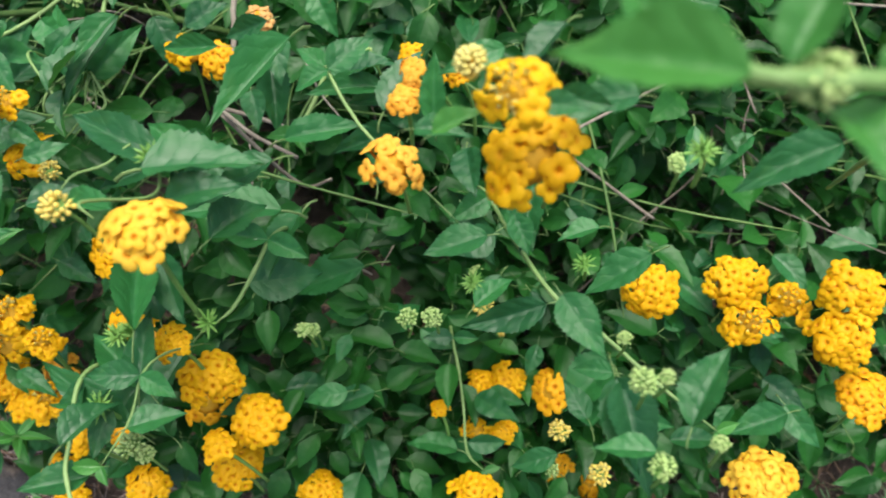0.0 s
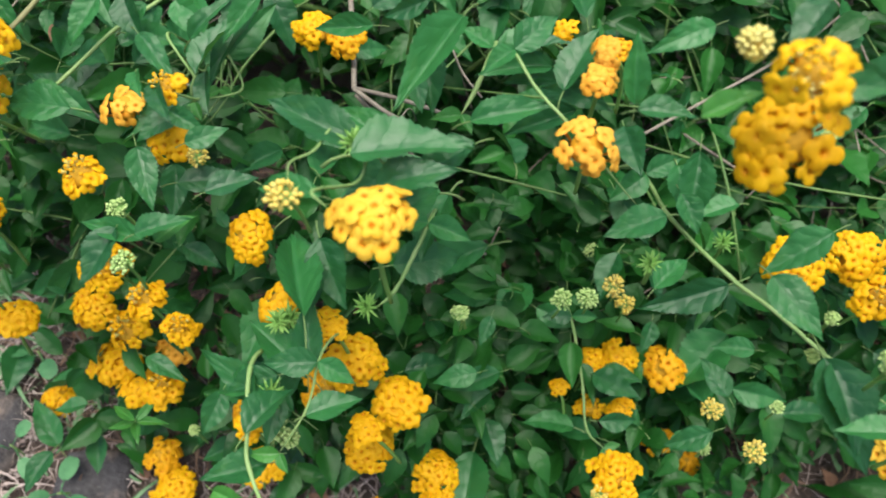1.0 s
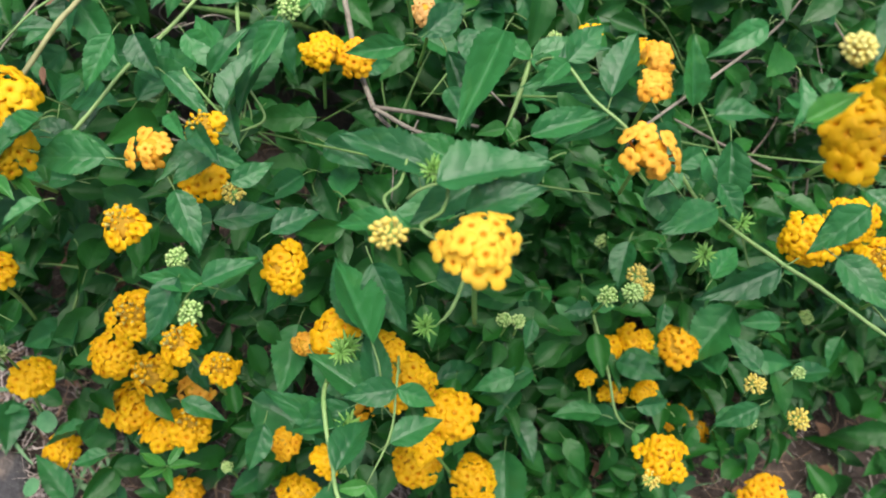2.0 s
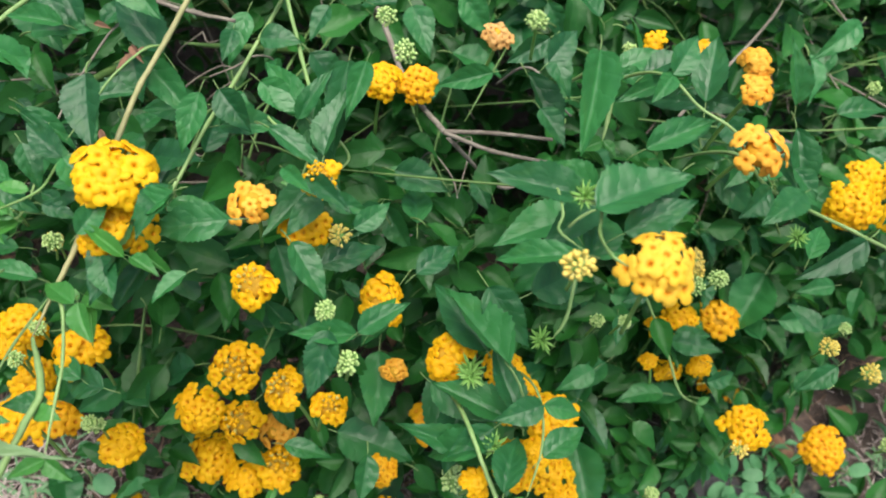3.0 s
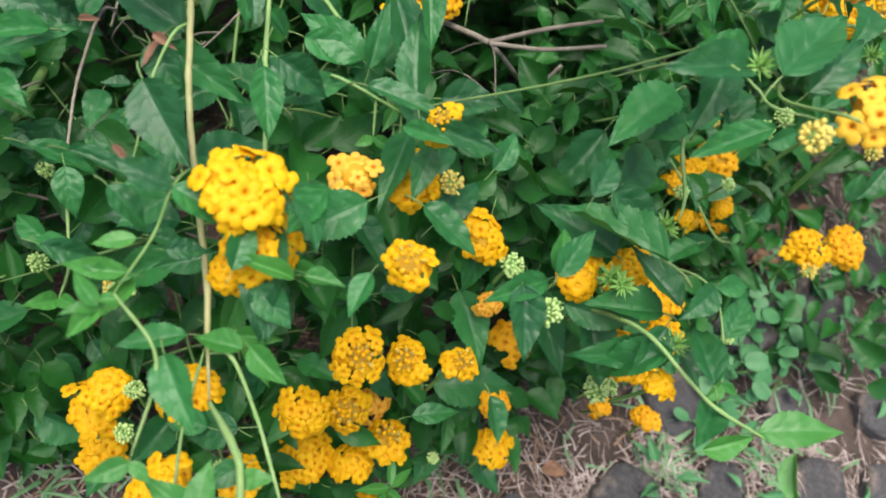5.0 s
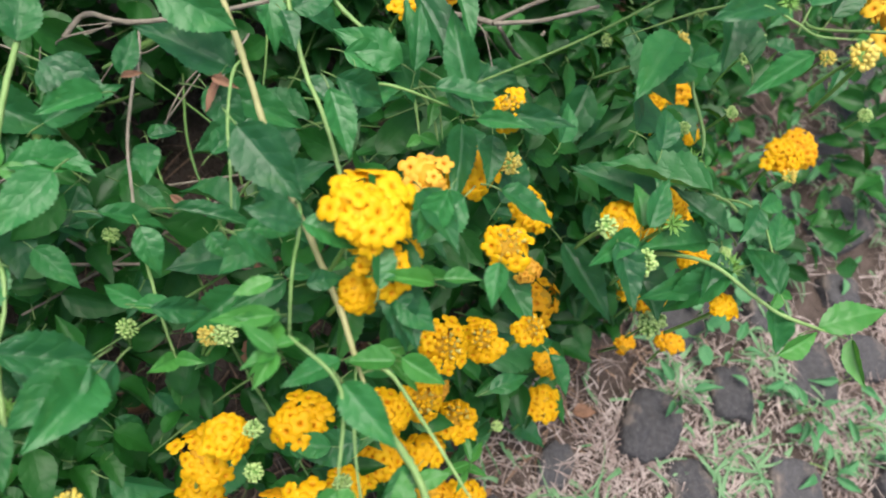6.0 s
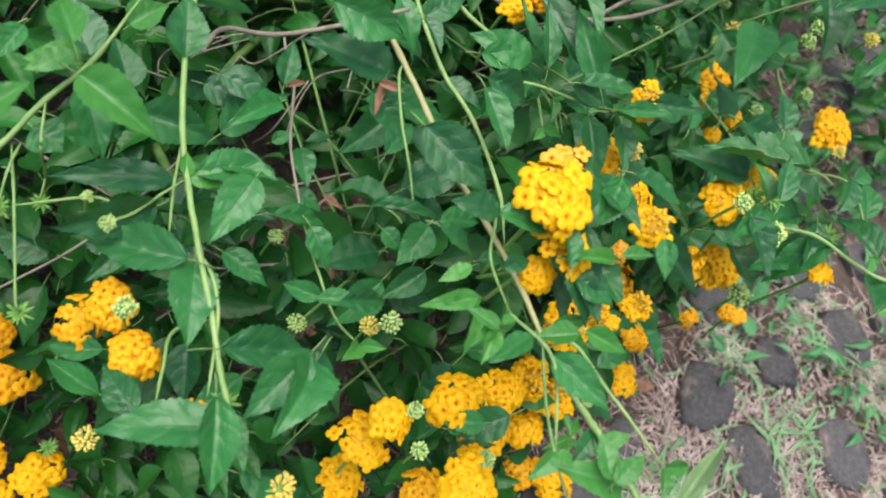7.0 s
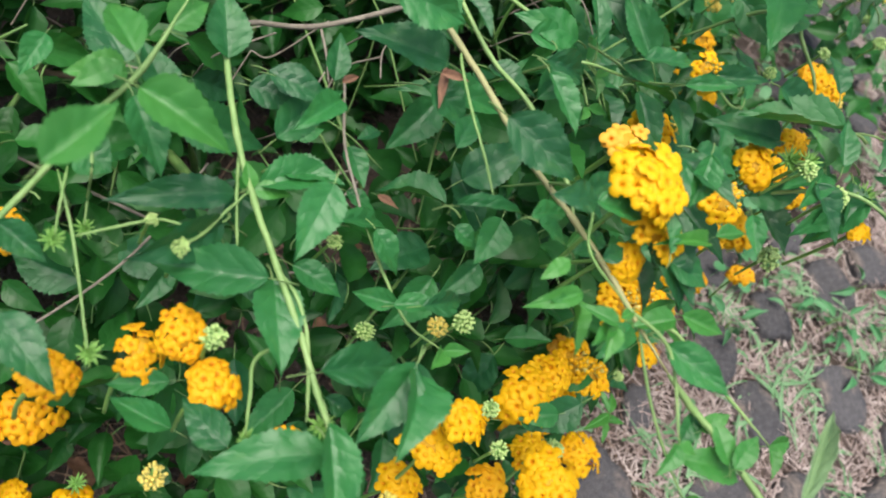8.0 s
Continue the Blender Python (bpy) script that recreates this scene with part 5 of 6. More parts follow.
opening_head((0.033, 0.228, 0.264), 0.0078, (-0.25, -0.24, 0.94))
opening_head((0.049, 0.231, 0.236), 0.0075, (-0.25, -0.23, 0.94))
bud_head((-0.063, 0.161, 0.329), 0.0041, (-0.18, -0.20, 0.96))
spent_head((-0.124, 0.173, 0.444), 0.0067, (-0.13, -0.30, 0.94), stalk=False)
opening_head((0.108, 0.129, 0.293), 0.0067, (-0.34, -0.13, 0.93))
bud_head((0.149, 0.178, 0.239), 0.0046, (-0.34, -0.16, 0.92))
bud_head((0.227, 0.264, 0.145), 0.0067, (-0.35, -0.21, 0.92))
spent_head((0.017, 0.179, 0.385), 0.0063, (-0.30, -0.24, 0.92))
spent_head((0.083, 0.244, 0.314), 0.0079, (-0.32, -0.27, 0.91))
spent_head((-0.154, 0.138, 0.327), 0.0079, (-0.06, -0.17, 0.98))
bud_head((0.084, 0.129, 0.282), 0.0041, (-0.32, -0.13, 0.94))
bud_head((0.027, 0.275, 0.223), 0.0056, (-0.22, -0.26, 0.94))
bud_head((-0.059, 0.284, 0.409), 0.0041, (-0.34, -0.34, 0.87))
bud_head((0.114, 0.281, 0.380), 0.0045, (-0.47, -0.27, 0.84))
bud_head((-0.063, 0.176, 0.295), 0.0046, (-0.29, -0.16, 0.94))
bud_head((-0.355, 0.159, 0.239), 0.0051, (0.07, -0.14, 0.99))
bud_head((0.004, 0.093, 0.168), 0.0051, (-0.30, -0.05, 0.95))
opening_head((0.040, 0.104, 0.235), 0.0062, (-0.36, -0.06, 0.93))
spent_head((-0.151, 0.145, 0.318), 0.0086, (-0.21, -0.14, 0.97))
spent_head((-0.148, 0.101, 0.327), 0.0081, (-0.22, -0.08, 0.97))
bud_head((-0.144, 0.101, 0.242), 0.0063, (-0.30, 0.00, 0.96))
bud_head((-0.225, 0.121, 0.134), 0.0043, (-0.17, -0.02, 0.99))
bud_head((-0.375, 0.310, 0.307), 0.0039, (-0.03, -0.29, 0.96))
bud_head((0.148, 0.094, 0.237), 0.0059, (-0.50, 0.01, 0.87))
bud_head((-0.352, 0.159, 0.233), 0.0047, (-0.05, -0.07, 1.00))
bud_head((-0.458, 0.310, 0.350), 0.0048, (-0.01, -0.23, 0.97))
bud_head((-0.438, 0.358, 0.350), 0.0027, (-0.05, -0.30, 0.95))
bud_head((-0.441, 0.342, 0.353), 0.0039, (-0.04, -0.28, 0.96))
spent_head((-0.451, 0.261, 0.325), 0.0064, (-0.02, -0.14, 0.99), stalk=False)
spent_head((-0.484, 0.344, 0.326), 0.0057, (0.03, -0.26, 0.96), stalk=False)
spent_head((-0.464, 0.380, 0.341), 0.0057, (-0.00, -0.32, 0.95), stalk=False)
spent_head((-0.444, 0.388, 0.312), 0.0051, (-0.03, -0.31, 0.95), stalk=False)
spent_head((-0.500, 0.360, 0.102), 0.0067, (0.04, -0.18, 0.98))
spent_head((-0.469, 0.281, 0.311), 0.0052, (0.01, -0.16, 0.99), stalk=False)
spent_head((-0.112, 0.155, 0.327), 0.0081, (-0.11, -0.19, 0.97), stalk=False)
spent_head((0.087, 0.196, 0.489), 0.0079, (-0.37, -0.32, 0.87))
bud_head((0.076, 0.110, 0.467), 0.0051, (-0.36, -0.17, 0.92))
bud_head((0.083, 0.112, 0.470), 0.0030, (-0.37, -0.18, 0.91))
bud_head((0.098, 0.272, 0.476), 0.0063, (-0.35, -0.40, 0.84))
bud_head((0.091, 0.089, 0.446), 0.0051, (-0.37, -0.12, 0.92))
bud_head((0.106, 0.097, 0.459), 0.0034, (-0.39, -0.14, 0.91))
bud_head((0.080, 0.146, 0.425), 0.0034, (-0.33, -0.21, 0.92))
bud_head((0.059, 0.106, 0.617), 0.0056, (-0.49, -0.32, 0.81), stalk=False)
bud_head((0.078, 0.189, 0.487), 0.0035, (-0.36, -0.32, 0.88))

# leaves at the bare nodes where stems come out of the bush
for place, out in nodes_bare:
    if min((q - place).length - r for q, r, _ in canopy) > -0.002:
        side = out.cross(Vector((0, -0.3, 1))).normalized()
        for turn in (1, -1):
            size = rnd.uniform(0.018, 0.027)
            leaf(place + Vector((0, -0.001, 0.003)), place + (Vector((0, 0, 0.25)) - out * rnd.uniform(-0.2, 0.5) + side * turn).normalized() * size, size * 0.52, (rnd.gauss(0, 0.2), -0.3, 1))

# a pair of small leaves where a green stem ends with nothing on it
for tip, way, kind in tips:
    if kind == "green" and min((q - tip).length - r for q, r, _ in canopy) > 0.004:
        side = way.cross(Vector((0, -0.3, 1))).normalized()
        for turn in (1, -1):
            size = rnd.uniform(0.010, 0.017)
            leaf(tip, tip + (way * 0.7 + side * turn + Vector((0, 0, rnd.uniform(0, 0.4)))).normalized() * size, size * 0.5, (rnd.gauss(0, 0.2), -0.3, 1), "young")

# ---- inner stems and shaded foliage of the shrub ----
def front_edge(x):
    """Where the shrub's foot begins, in y, along the path."""
    return 0.145 + 0.55 * max(0.0, x - 0.05) ** 1.2 + 0.9 * max(0.0, -x - 0.30)


def crown(p):
    """Height of the shrub's outer face over the plan, from the leaves and flowers that make it."""
    total, weight = 0.0, 0.0
    for q, r, _ in canopy:
        d = (q.x - p[0]) ** 2 + (q.y - p[1]) ** 2
        if d < 0.02:
            w = 1 / (d + 0.0004) ** 1.5
            total, weight = total + w * q.z, weight + w
    far = 0.40 + 0.03 * math.sin(p[0] * 9) + 0.03 * math.sin(p[1] * 11)
    w = 1 / 0.006 ** 1.5
    return (total + w * far) / (weight + w)


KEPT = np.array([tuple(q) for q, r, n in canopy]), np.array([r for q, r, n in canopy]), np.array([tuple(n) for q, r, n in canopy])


def blocks_sight(p, own):
    """Whether a leaf here would cover a flower or an outer leaf on its facing side, which leans to the camera."""
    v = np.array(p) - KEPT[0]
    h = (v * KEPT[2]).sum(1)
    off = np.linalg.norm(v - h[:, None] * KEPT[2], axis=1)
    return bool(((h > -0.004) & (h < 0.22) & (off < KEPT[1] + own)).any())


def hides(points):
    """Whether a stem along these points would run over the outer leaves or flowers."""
    return any(blocks_sight(p, 0.003) for p in smoothed(points, 4))


rnd = random.Random(5)
for i in range(150):
    x = rnd.uniform(-0.85, 0.75)
    y = rnd.uniform(front_edge(x) + 0.16, 1.0)
    foot = Vector((x + rnd.gauss(0, 0.05), y + 0.10, 0.0))
    top = Vector((x, y - 0.04, crown((x, y)) - rnd.uniform(0.07, 0.16)))
    mid = (foot + top) / 2 + Vector((rnd.gauss(0, 0.05), rnd.gauss(0, 0.05), 0.03))
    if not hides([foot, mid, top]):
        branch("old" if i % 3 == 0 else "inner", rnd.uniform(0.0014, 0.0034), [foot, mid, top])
for i in range(230):
    x = rnd.uniform(-0.62, 0.5)
    y = rnd.uniform(front_edge(x) + 0.06, 0.75)
    z = crown((x, y)) - rnd.uniform(0.07, 0.2) - 0.05 * max(0, 1 - (y - front_edge(x)) / 0.15)
    w = rnd.uniform(0, 6.28)
    d = Vector((math.cos(w), math.sin(w), rnd.uniform(-0.5, 0.4))) * rnd.uniform(0.05, 0.13)
    c = Vector((x, y, max(z, 0.06)))
    twig = [c - d, c + Vector((rnd.gauss(0, 0.012), rnd.gauss(0, 0.012), rnd.uniform(0, 0.02))), c + d]
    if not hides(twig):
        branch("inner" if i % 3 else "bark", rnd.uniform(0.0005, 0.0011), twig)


GAPS = ((-0.27, 0.41, 0.055), (-0.10, 0.33, 0.030), (-0.08, 0.35, 0.040), (-0.29, 0.39, 0.040), (-0.15, 0.36, 0.035), (-0.25, 0.36, 0.030), (-0.08, 0.30, 0.030), (-0.16, 0.37, 0.030), (-0.51, 0.36, 0.030), (-0.27, 0.37, 0.025), (-0.02, 0.35, 0.025), (-0.27, 0.36, 0.025), (-0.04, 0.37, 0.022), (-0.05, 0.29, 0.022), (0.10, 0.29, 0.022), (-0.28, 0.32, 0.020), (-0.22, 0.30, 0.020), (-0.28, 0.33, 0.020), (-0.41, 0.45, 0.020), (-0.20, 0.37, 0.020), (-0.01, 0.27, 0.020), (-0.31, 0.34, 0.020), (-0.34, 0.41, 0.018), (-0.31, 0.32, 0.018))

# open shafts into the bush, where bare twigs and litter show: mouth, way in, radius
SHAFTS = [(Vector(a), Vector(b).normalized(), c) for a, b, c in (
    ((-0.058, 0.244, 0.400), (0.52, 0.50, -0.70), 0.012),
    ((-0.054, 0.216, 0.400), (0.53, 0.44, -0.72), 0.011),
    ((-0.138, 0.234, 0.400), (0.36, 0.52, -0.77), 0.012),
    ((-0.285, 0.320, 0.357), (-0.06, 0.66, -0.75), 0.017),
    ((-0.137, 0.258, 0.395), (0.28, 0.59, -0.76), 0.027),
    ((-0.049, 0.194, 0.409), (0.51, 0.45, -0.74), 0.012),
    ((-0.173, 0.212, 0.393), (0.21, 0.52, -0.83), 0.011),
    ((-0.320, 0.323, 0.351), (0.53, 0.33, -0.78), 0.010),
    ((-0.340, 0.372, 0.370), (0.48, 0.47, -0.74), 0.007),
    ((-0.392, 0.379, 0.371), (0.36, 0.51, -0.78), 0.005),
    ((-0.058, 0.209, 0.401), (-0.15, 0.55, -0.82), 0.016),
    ((-0.154, 0.256, 0.402), (-0.36, 0.59, -0.72), 0.011),
    ((-0.227, 0.307, 0.361), (0.31, 0.56, -0.77), 0.012),
    ((-0.167, 0.261, 0.393), (0.48, 0.47, -0.74), 0.015),
    ((0.099, 0.255, 0.387), (0.23, 0.60, -0.77), 0.012),
    ((-0.304, 0.299, 0.379), (0.65, 0.24, -0.72), 0.005),
    ((-0.323, 0.320, 0.368), (0.39, 0.46, -0.80), 0.007))]


def in_shaft(p):
    for mouth, way, radius in SHAFTS:
        v = Vector(p) - mouth
        d = v.dot(way)
        if -0.03 < d < 0.30 and (v - way * d).length < radius + 0.010:
            return True
    return False


def foliage(name, count, spread, depth, size, seed, label, single=0, inner=None, ahead=0.0):
    """Many leaves in one mesh, under the crown's face."""
    r = random.Random(seed)
    kinds = [blade_data(13, 4, 40 + k, r.uniform(0.05, 0.4), r.uniform(0.1, 0.45), 0.03) for k in range(8)]
    arrays = [(np.array(v), f, uv, idx) for v, f, uv, idx in kinds]
    verts, faces, uvs, index, n = [], [], [], [], 0
    x0, x1, y1 = spread
    made, tries = 0, 0
    while made < count and tries < count * 12:
        tries += 1
        x, y = r.uniform(x0, x1), r.uniform(0.0, y1)
        edge = front_edge(x) - ahead
        if y < edge - 0.03 or inner and inner[0] < x < inner[1] and y < inner[2]:
            continue
        if any((x - a) ** 2 + (y - b) ** 2 < c * c for a, b, c in GAPS) and r.random() < 0.92:
            continue
        top = crown((x, y)) - depth[0]
        if y < edge + 0.16:
            top = min(top, 0.10 + (y - edge + 0.03) * 1.6)
        z = top - r.random() ** 1.3 * depth[1]
        if z < 0.02:
            continue
        if blocks_sight((x, y, z), 0.006) or in_shaft((x, y, z)) and r.random() < 0.93:
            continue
        made += 1
        w = r.uniform(0, 6.28)
        along = Vector((math.cos(w), math.sin(w), r.gauss(-0.25, 0.35)))
        up = Vector((r.gauss(0, 0.5), r.gauss(-0.2, 0.5), 1))
        length = r.uniform(*size)
        m = Matrix.Translation((x, y, z)) @ frame_of(along, up).to_4x4() @ Matrix.Diagonal((length, length * r.uniform(0.42, 0.58), length, 1))
        if made <= single and -0.45 < x < 0.25 and y < 0.45:
            part("leaf", r.choice(LEAVES), nearest_branch(Vector((x, y, z))), "", m)
            continue
        v, f, uv, idx = r.choice(arrays)
        rot = np.array(m)
        verts.append(v @ rot[:3, :3].T + rot[:3, 3])
        faces += [tuple(n + k for k in q) for q in f]
        uvs += uv
        index += idx
        n += len(v)
    me = mesh_of(name, np.concatenate(verts).tolist(), faces, (SHADE_TONED, STEM["inner"]), index, uvs)
    ob = part(name, me, shrub, label, ORIGIN)
    tagged(ob, kind="stuff")


foliage("foliage", 1700, (-0.62, 0.52, 0.62), (0.03, 0.12), (0.024, 0.042), 21, "dense serrated leaves in the shade of the crown, coloured darker for it", 520)
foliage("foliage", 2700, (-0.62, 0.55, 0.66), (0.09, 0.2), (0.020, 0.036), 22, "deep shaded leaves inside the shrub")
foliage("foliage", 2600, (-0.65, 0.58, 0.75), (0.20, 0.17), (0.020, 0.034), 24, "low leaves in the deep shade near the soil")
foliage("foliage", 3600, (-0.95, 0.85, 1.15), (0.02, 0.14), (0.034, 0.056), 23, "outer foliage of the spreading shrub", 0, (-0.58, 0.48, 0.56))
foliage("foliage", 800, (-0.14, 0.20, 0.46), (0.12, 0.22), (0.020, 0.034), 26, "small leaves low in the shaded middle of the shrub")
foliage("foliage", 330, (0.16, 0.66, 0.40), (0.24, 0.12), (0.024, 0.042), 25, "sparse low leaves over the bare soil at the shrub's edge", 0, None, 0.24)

# ---- ground: one sheet of soil to the horizon, with a stone path ----
def lift(x, y):
    p = Vector((x * 14, y * 14, 0))
    return 0.006 * noise.noise(p) + 0.003 * noise.noise(p * 3.7) - 0.004


def sheet_lines(centre, half, fine):
    inner = [centre - half + i * fine for i in range(int(2 * half / fine) + 1)]
    outer = [0.05 * 1.9 ** k for k in range(1, 17)]
    return [inner[0] - d for d in reversed(outer)] + inner + [inner[-1] + d for d in outer]


xs, ys = sheet_lines(0.0, 0.72, 0.012), sheet_lines(0.3, 0.72, 0.012)
verts = [(x, y, lift(x, y) if abs(x) < 0.8 and -0.5 < y < 1.1 else -0.004) for y in ys for x in xs]
nx = len(xs)
faces = [(j * nx + i, j * nx + i + 1, (j + 1) * nx + i + 1, (j + 1) * nx + i) for j in range(len(ys) - 1) for i in range(nx - 1)]
ground = tagged(new("ground", mesh_of("ground", verts, faces, (SOIL,))), "brown soil with dry litter under the shrub and between stones", "ground", kind="structure")


def cobble(x, y, sx, sy, turn, seed):
    """A rough dark paving stone, sunk in the soil, with a worn uneven top."""
    r = random.Random(seed)
    n = 18
    rim = []
    corners = sorted(r.uniform(0, 6.28) for _ in range(5))
    for k in range(n):
        w = 2 * math.pi * k / n
        q = (abs(math.cos(w)) ** 3.6 + abs(math.sin(w)) ** 3.6) ** (-1 / 3.6)
        q *= 1 - 0.16 * max(math.cos(w - c) ** 5 if math.cos(w - c) > 0 else 0 for c in corners[:3]) + r.gauss(0, 0.045)
        rim.append((q * math.cos(w) * sx / 2, q * math.sin(w) * sy / 2))
    verts, faces = [], []
    top = r.uniform(0.010, 0.017)
    for scale, z in ((1.04, -0.02), (1.0, top - 0.005), (0.94, top - 0.001), (0.66, top), (0.33, top)):
        for px, py in rim:
            verts.append((px * scale, py * scale, z + 0.0035 * noise.noise(Vector((px * 60, py * 60, seed))) * (scale < 1) + r.gauss(0, 0.0006)))
    verts.append((0, 0, top + r.gauss(0, 0.001)))
    for i in range(4):
        for k in range(n):
            k2 = (k + 1) % n
            faces.append((i * n + k, i * n + k2, (i + 1) * n + k2, (i + 1) * n + k))
    for k in range(n):
        faces.append((4 * n + k, 4 * n + (k + 1) % n, 5 * n))
    laid.append((x, y, sx / 2, sy / 2, radians(turn)))
    part("cobblestone", mesh_of("cobblestone", verts, faces, (STONE,)), ground, "", pose(x, y, 0, r.gauss(0, 2), r.gauss(0, 2), turn))


rnd = random.Random(9)
laid = []
STONES = ((-0.061, 0.021, 0.070, 0.059), (0.029, -0.015, 0.061, 0.045), (0.138, 0.009, 0.054, 0.046), (0.117, -0.061, 0.066, 0.055), (-0.080, -0.049, 0.070, 0.048), (0.001, -0.115, 0.071, 0.059), (0.184, -0.099, 0.052, 0.056), (0.226, -0.037, 0.046, 0.045), (-0.156, 0.058, 0.045, 0.034))
for i, (x, y, sx, sy) in enumerate(STONES):
    cobble(x, y, sx, sy, 38 + rnd.gauss(0, 8), 700 + i)
for row in range(9):
    for col in range(-5, 18):
        x = -0.62 + col * 0.098 + (row % 2) * 0.045 + rnd.gauss(0, 0.009)
        y = 0.055 - row * 0.088 + 0.10 * max(0, x) + 0.30 * max(0.0, -x - 0.22) + rnd.gauss(0, 0.008)
        if min((x - s[0]) ** 2 + (y - s[1]) ** 2 for s in STONES) > 0.075 ** 2:
            cobble(x, y, rnd.uniform(0.062, 0.094), rnd.uniform(0.056, 0.084), rnd.gauss(-6, 16), row * 31 + col)


def strand(r, x, y, z, length, width, heading, rise, curl, verts, faces):
    """One grass blade as a narrow folded ribbon."""
    n = len(verts)
    d = Vector((math.cos(heading), math.sin(heading), 0))
    side = Vector((-d.y, d.x, 0))
    bend = r.gauss(0, curl)
    for i in range(5):
        u = i / 4
        c = Vector((x, y, z)) + d * length * u + side * bend * length * u * u + Vector((0, 0, rise * length * (u - 0.8 * u * u)))
        w = width * (1 - 0.75 * u)
        verts += [tuple(c + side * w), tuple(c + Vector((0, 0, w * 0.5))), tuple(c - side * w)]
    for i in range(4):
        for j in (0, 1):
            a = n + i * 3 + j
            faces.append((a, a + 3, a + 4, a + 1))


def on_stone(x, y):
    """Whether a spot lies on the bare top of a stone."""
    for a, b, p, q, w in laid:
        u, v = (x - a) * math.cos(w) + (y - b) * math.sin(w), (y - b) * math.cos(w) - (x - a) * math.sin(w)
        if (u / p) ** 4 + (v / q) ** 4 < 0.5:
            return True
    return False


def on_path(r, bare):
    while True:
        x, y = r.uniform(-0.62, 0.68), r.uniform(-0.42, 0.34)
        if y < front_edge(x) + 0.04 and r.random() < 0.35 + 0.65 * (noise.noise(Vector((x * 13, y * 13, 4))) > bare) - (bare > 0) * 0.3:
            if x > 0.02 and y > front_edge(x) - (0.30 if x > 0.15 else 0.16) and r.random() < 0.78:
                continue
            if y > front_edge(x) - 0.085 and r.random() < 0.72:
                continue
            if r.random() < 0.10 or not on_stone(x, y):
                return x, y


def strands(name, count, length, width, rise, curl, mat, seed, label, bare=-0.15):
    r = random.Random(seed)
    verts, faces = [], []
    for _ in range(count):
        x, y = on_path(r, bare)
        strand(r, x, y, 0.001 + 0.010 * r.random(), r.uniform(*length), r.uniform(*width), r.uniform(0, 6.28), r.uniform(*rise), curl, verts, faces)
    tagged(new(name, mesh_of(name, verts, faces, (mat,))), label, "grass", kind="stuff")


strands("dry_grass", 24000, (0.006, 0.030), (0.00025, 0.0010), (0.0, 0.40), 0.4, STRAW, 31, "matted dry straw-coloured grass between the paving stones")
strands("dry_stalks", 420, (0.03, 0.075), (0.0005, 0.0011), (0.05, 0.3), 0.4, STRAW, 32, "pale dry stalks lying over the stones")
strands("green_grass", 2600, (0.012, 0.042), (0.0011, 0.0032), (0.15, 0.8), 0.4, GRASS, 33, "sparse green grass blades growing between the stones", 0.08)

# litter under the shrub
r = random.Random(41)
verts, faces = [], []
for _ in range(1700):
    x = r.uniform(-0.6, 0.6)
    y = front_edge(x) + r.triangular(-0.11, 0.42, 0.0)
    strand(r, x, y, r.uniform(0.0, 0.012), r.uniform(0.012, 0.05), r.uniform(0.0005, 0.0012), r.uniform(0, 6.28), r.uniform(0, 0.3), 0.4, verts, faces)
tagged(new("twig_litter", mesh_of("twig_litter", verts, faces, (LITTER,))), "brown twig and grass litter on the soil", "litter", kind="stuff")

for i in range(120):
    x = rnd.uniform(-0.5, 0.45)
    y = front_edge(x) + rnd.uniform(-0.09, 0.26)
    s = rnd.uniform(0.014, 0.026)
    ob = new("dry_leaf", rnd.choice(DRY_LEAVES))
    ob.matrix_basis = pose(x, y, 0.010, rnd.gauss(0, 18), rnd.gauss(0, 14), rnd.uniform(0, 360)) @ Matrix.Diagonal((s, s * 0.6, s, 1))
    tagged(ob, "curled brown dead leaf on the soil", "leaf", "fallen leaves")


# ---- low round-leaved weeds at the shrub's foot ----
def round_leaf():
    verts, faces = [(0, 0, 0)], []
    for ring, z in ((0.55, 0.03), (1.0, -0.02)):
        for k in range(14):
            w = 2 * math.pi * k / 14
            notch = 1 - 0.18 * max(0, math.cos(w)) ** 8
            verts.append((0.5 + 0.5 * ring * math.cos(w) * notch, 0.37 * ring * math.sin(w), z + 0.05 * ring * abs(math.sin(w))))
    faces += [(0, 1 + k, 1 + (k + 1) % 14) for k in range(14)]
    faces += [(1 + k, 15 + k, 15 + (k + 1) % 14, 1 + (k + 1) % 14) for k in range(14)]
    verts[0] = (0.5, 0, 0.01)
    n = len(verts)
    tv, tf = tube([Vector((0.1, 0, -0.01)), Vector((-0.2, 0, -0.05)), Vector((-0.5, 0, -0.2))], [0.03, 0.03, 0.03], 4)
    return mesh_of("weed_leaf", verts + [tuple(q) for q in tv], faces + [tuple(n + k for k in f) for f in tf], (WEED,))


def pointed_leaf(seed):
    v, f, uv, idx = blade_data(10, 4, seed, 0.35, 0.3, 0.06)
    return mesh_of("weed_leaf", v, f, (WEED, STEM["green"]), idx, uv)


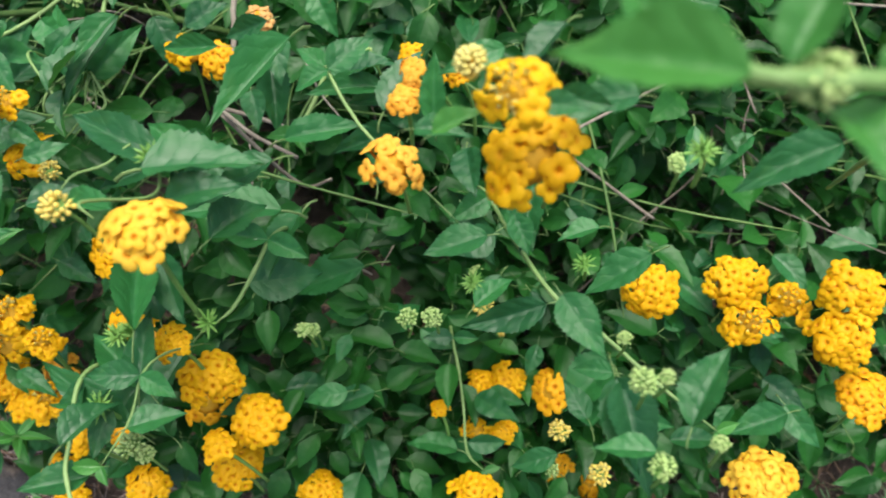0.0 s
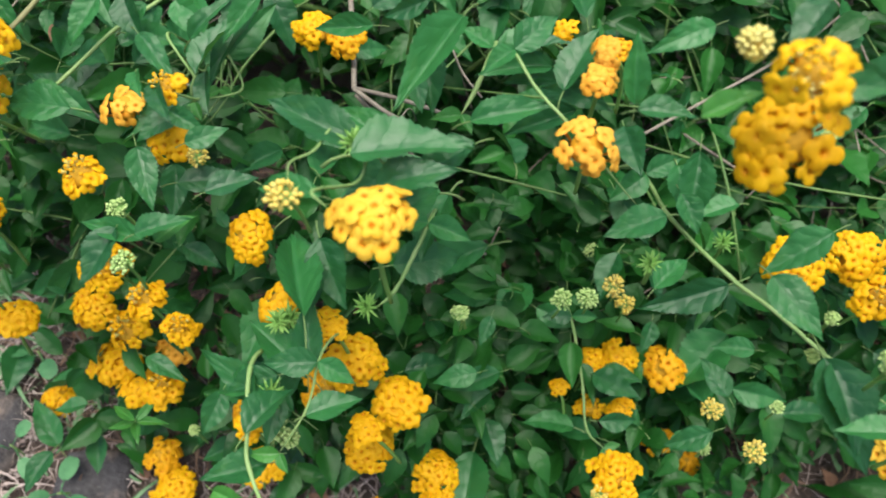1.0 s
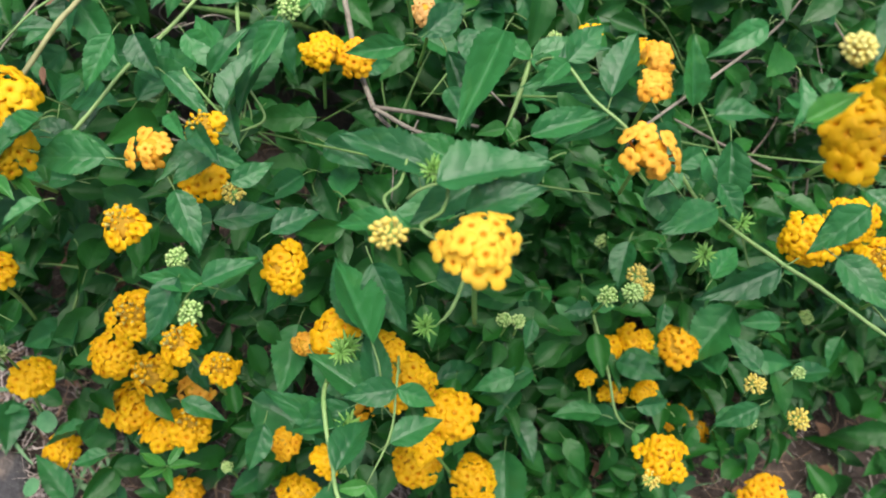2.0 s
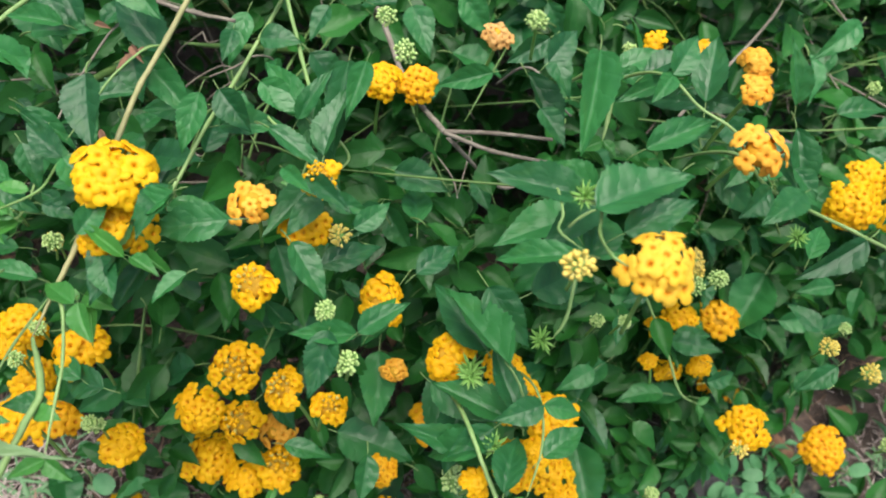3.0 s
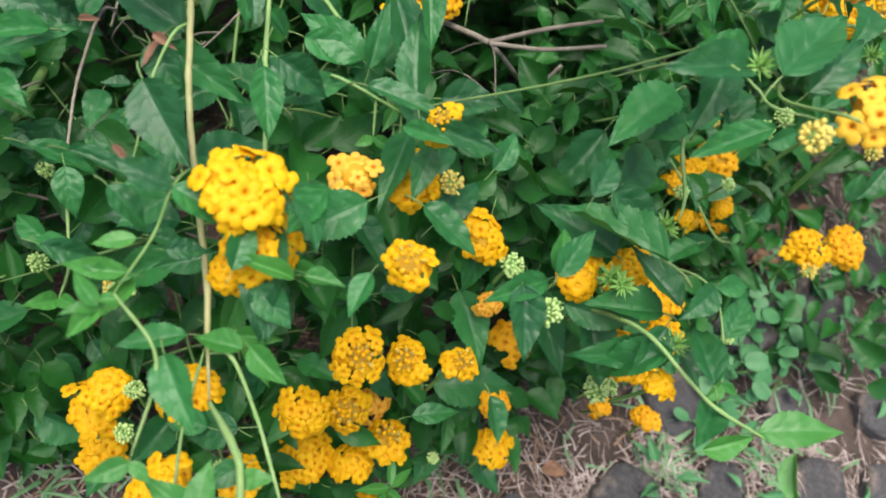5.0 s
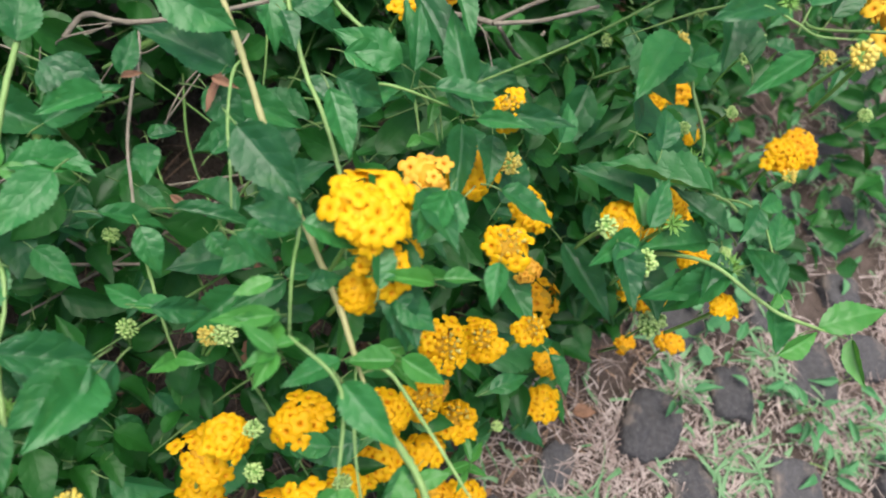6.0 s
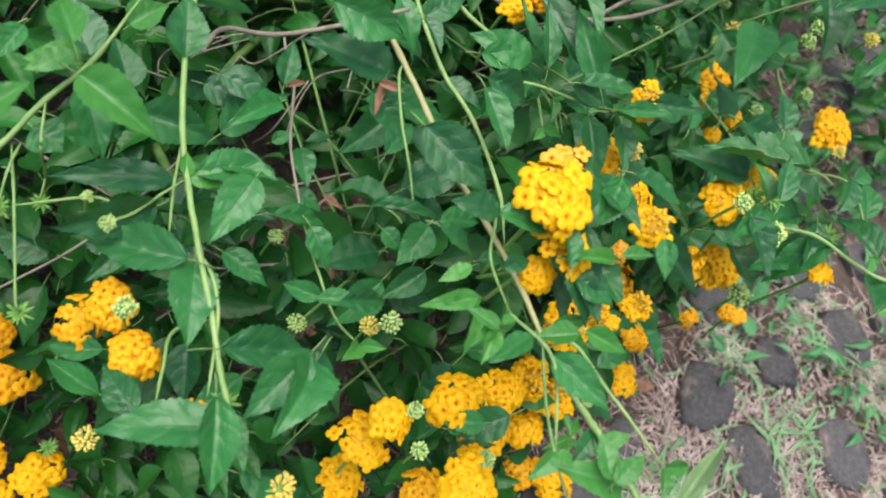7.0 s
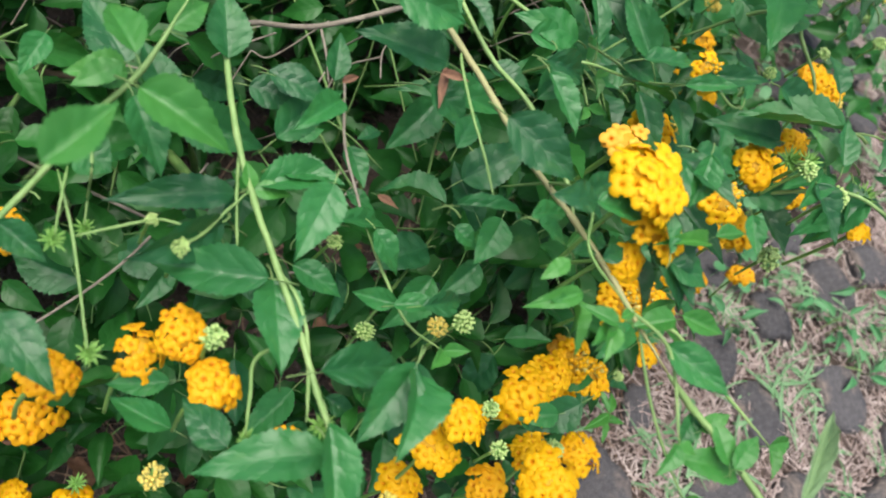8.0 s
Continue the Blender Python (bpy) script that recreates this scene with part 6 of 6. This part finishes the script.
ROUND = round_leaf()
POINTED = [pointed_leaf(61), pointed_leaf(62)]
ROUND_SPOTS = ((0.104, 0.107), (0.142, 0.112), (0.180, 0.104), (0.196, 0.075), (0.148, 0.069), (0.167, 0.045), (0.105, 0.068), (0.059, 0.057), (0.083, 0.043), (0.129, 0.032), (0.196, 0.046), (0.251, 0.099), (0.141, 0.089), (0.198, 0.098), (0.089, 0.073), (0.041, 0.048), (0.155, 0.121), (0.169, 0.098), (0.131, 0.095), (0.190, 0.078), (0.076, 0.116), (0.090, 0.093), (0.147, 0.076), (0.189, 0.115), (0.055, 0.135), (0.089, 0.134), (0.110, 0.114), (0.060, 0.104), (0.128, 0.142), (0.110, 0.156), (0.031, 0.115), (-0.403, 0.179), (-0.336, 0.084), (-0.386, 0.103))
POINTED_SPOTS = ((0.044, -0.028), (0.064, -0.075), (0.133, -0.093), (0.091, -0.124), (-0.033, 0.018), (0.053, 0.004), (0.032, -0.103), (0.231, 0.137), (0.190, 0.141), (0.206, 0.111), (0.267, 0.111), (0.278, 0.076), (0.330, 0.075), (0.234, 0.065), (0.385, 0.074), (0.443, 0.064), (0.382, 0.125), (0.315, 0.050), (0.375, 0.034), (0.337, -0.012), (0.333, 0.111), (0.275, 0.133), (0.175, 0.066), (0.065, 0.054), (0.232, 0.032), (0.241, -0.026), (0.067, -0.085), (0.086, -0.144))

for kind, x, y in [(0, *p) for p in ROUND_SPOTS] + [(1, *p) for p in POINTED_SPOTS]:
    z = rnd.uniform(0.018, 0.034)
    weed = tagged(new("weed"), ("small round-leaved green weed on the soil at the shrub's foot", "small pointed-leaved weed sprouting between the paving stones")[kind], "weed", "ground weeds")
    weed.location = (x, y, 0.0)
    top = Vector((rnd.gauss(0, 0.006), rnd.gauss(0, 0.006), z))
    v, f = tube(smoothed([Vector((0, 0, -0.004)), top * 0.5 + Vector((0.003, 0, 0)), top], 4), [0.0009] * 9, 5)
    part("stem", mesh_of("stem", [tuple(q) for q in v], f, (STEM["green"],)), weed)
    turn = rnd.uniform(0, 360)
    shape = ROUND if kind == 0 else rnd.choice(POINTED)
    for k in range(rnd.randint(3, 5)):
        s = rnd.uniform(0.015, 0.025) * (1 if shape is ROUND else 1.15)
        h = top * (1 - 0.16 * (k // 2))
        part("leaf", shape, weed, "", Matrix.Translation(h) @ pose(0, 0, 0, rnd.gauss(0, 20), rnd.gauss(-8, 20), turn + k * 122 + rnd.gauss(0, 14)) @ Matrix.Translation((s * 0.5, 0, 0)) @ Matrix.Diagonal((s, s * rnd.uniform(0.75, 1.05) * (1 if shape is ROUND else 0.38), s, 1)))
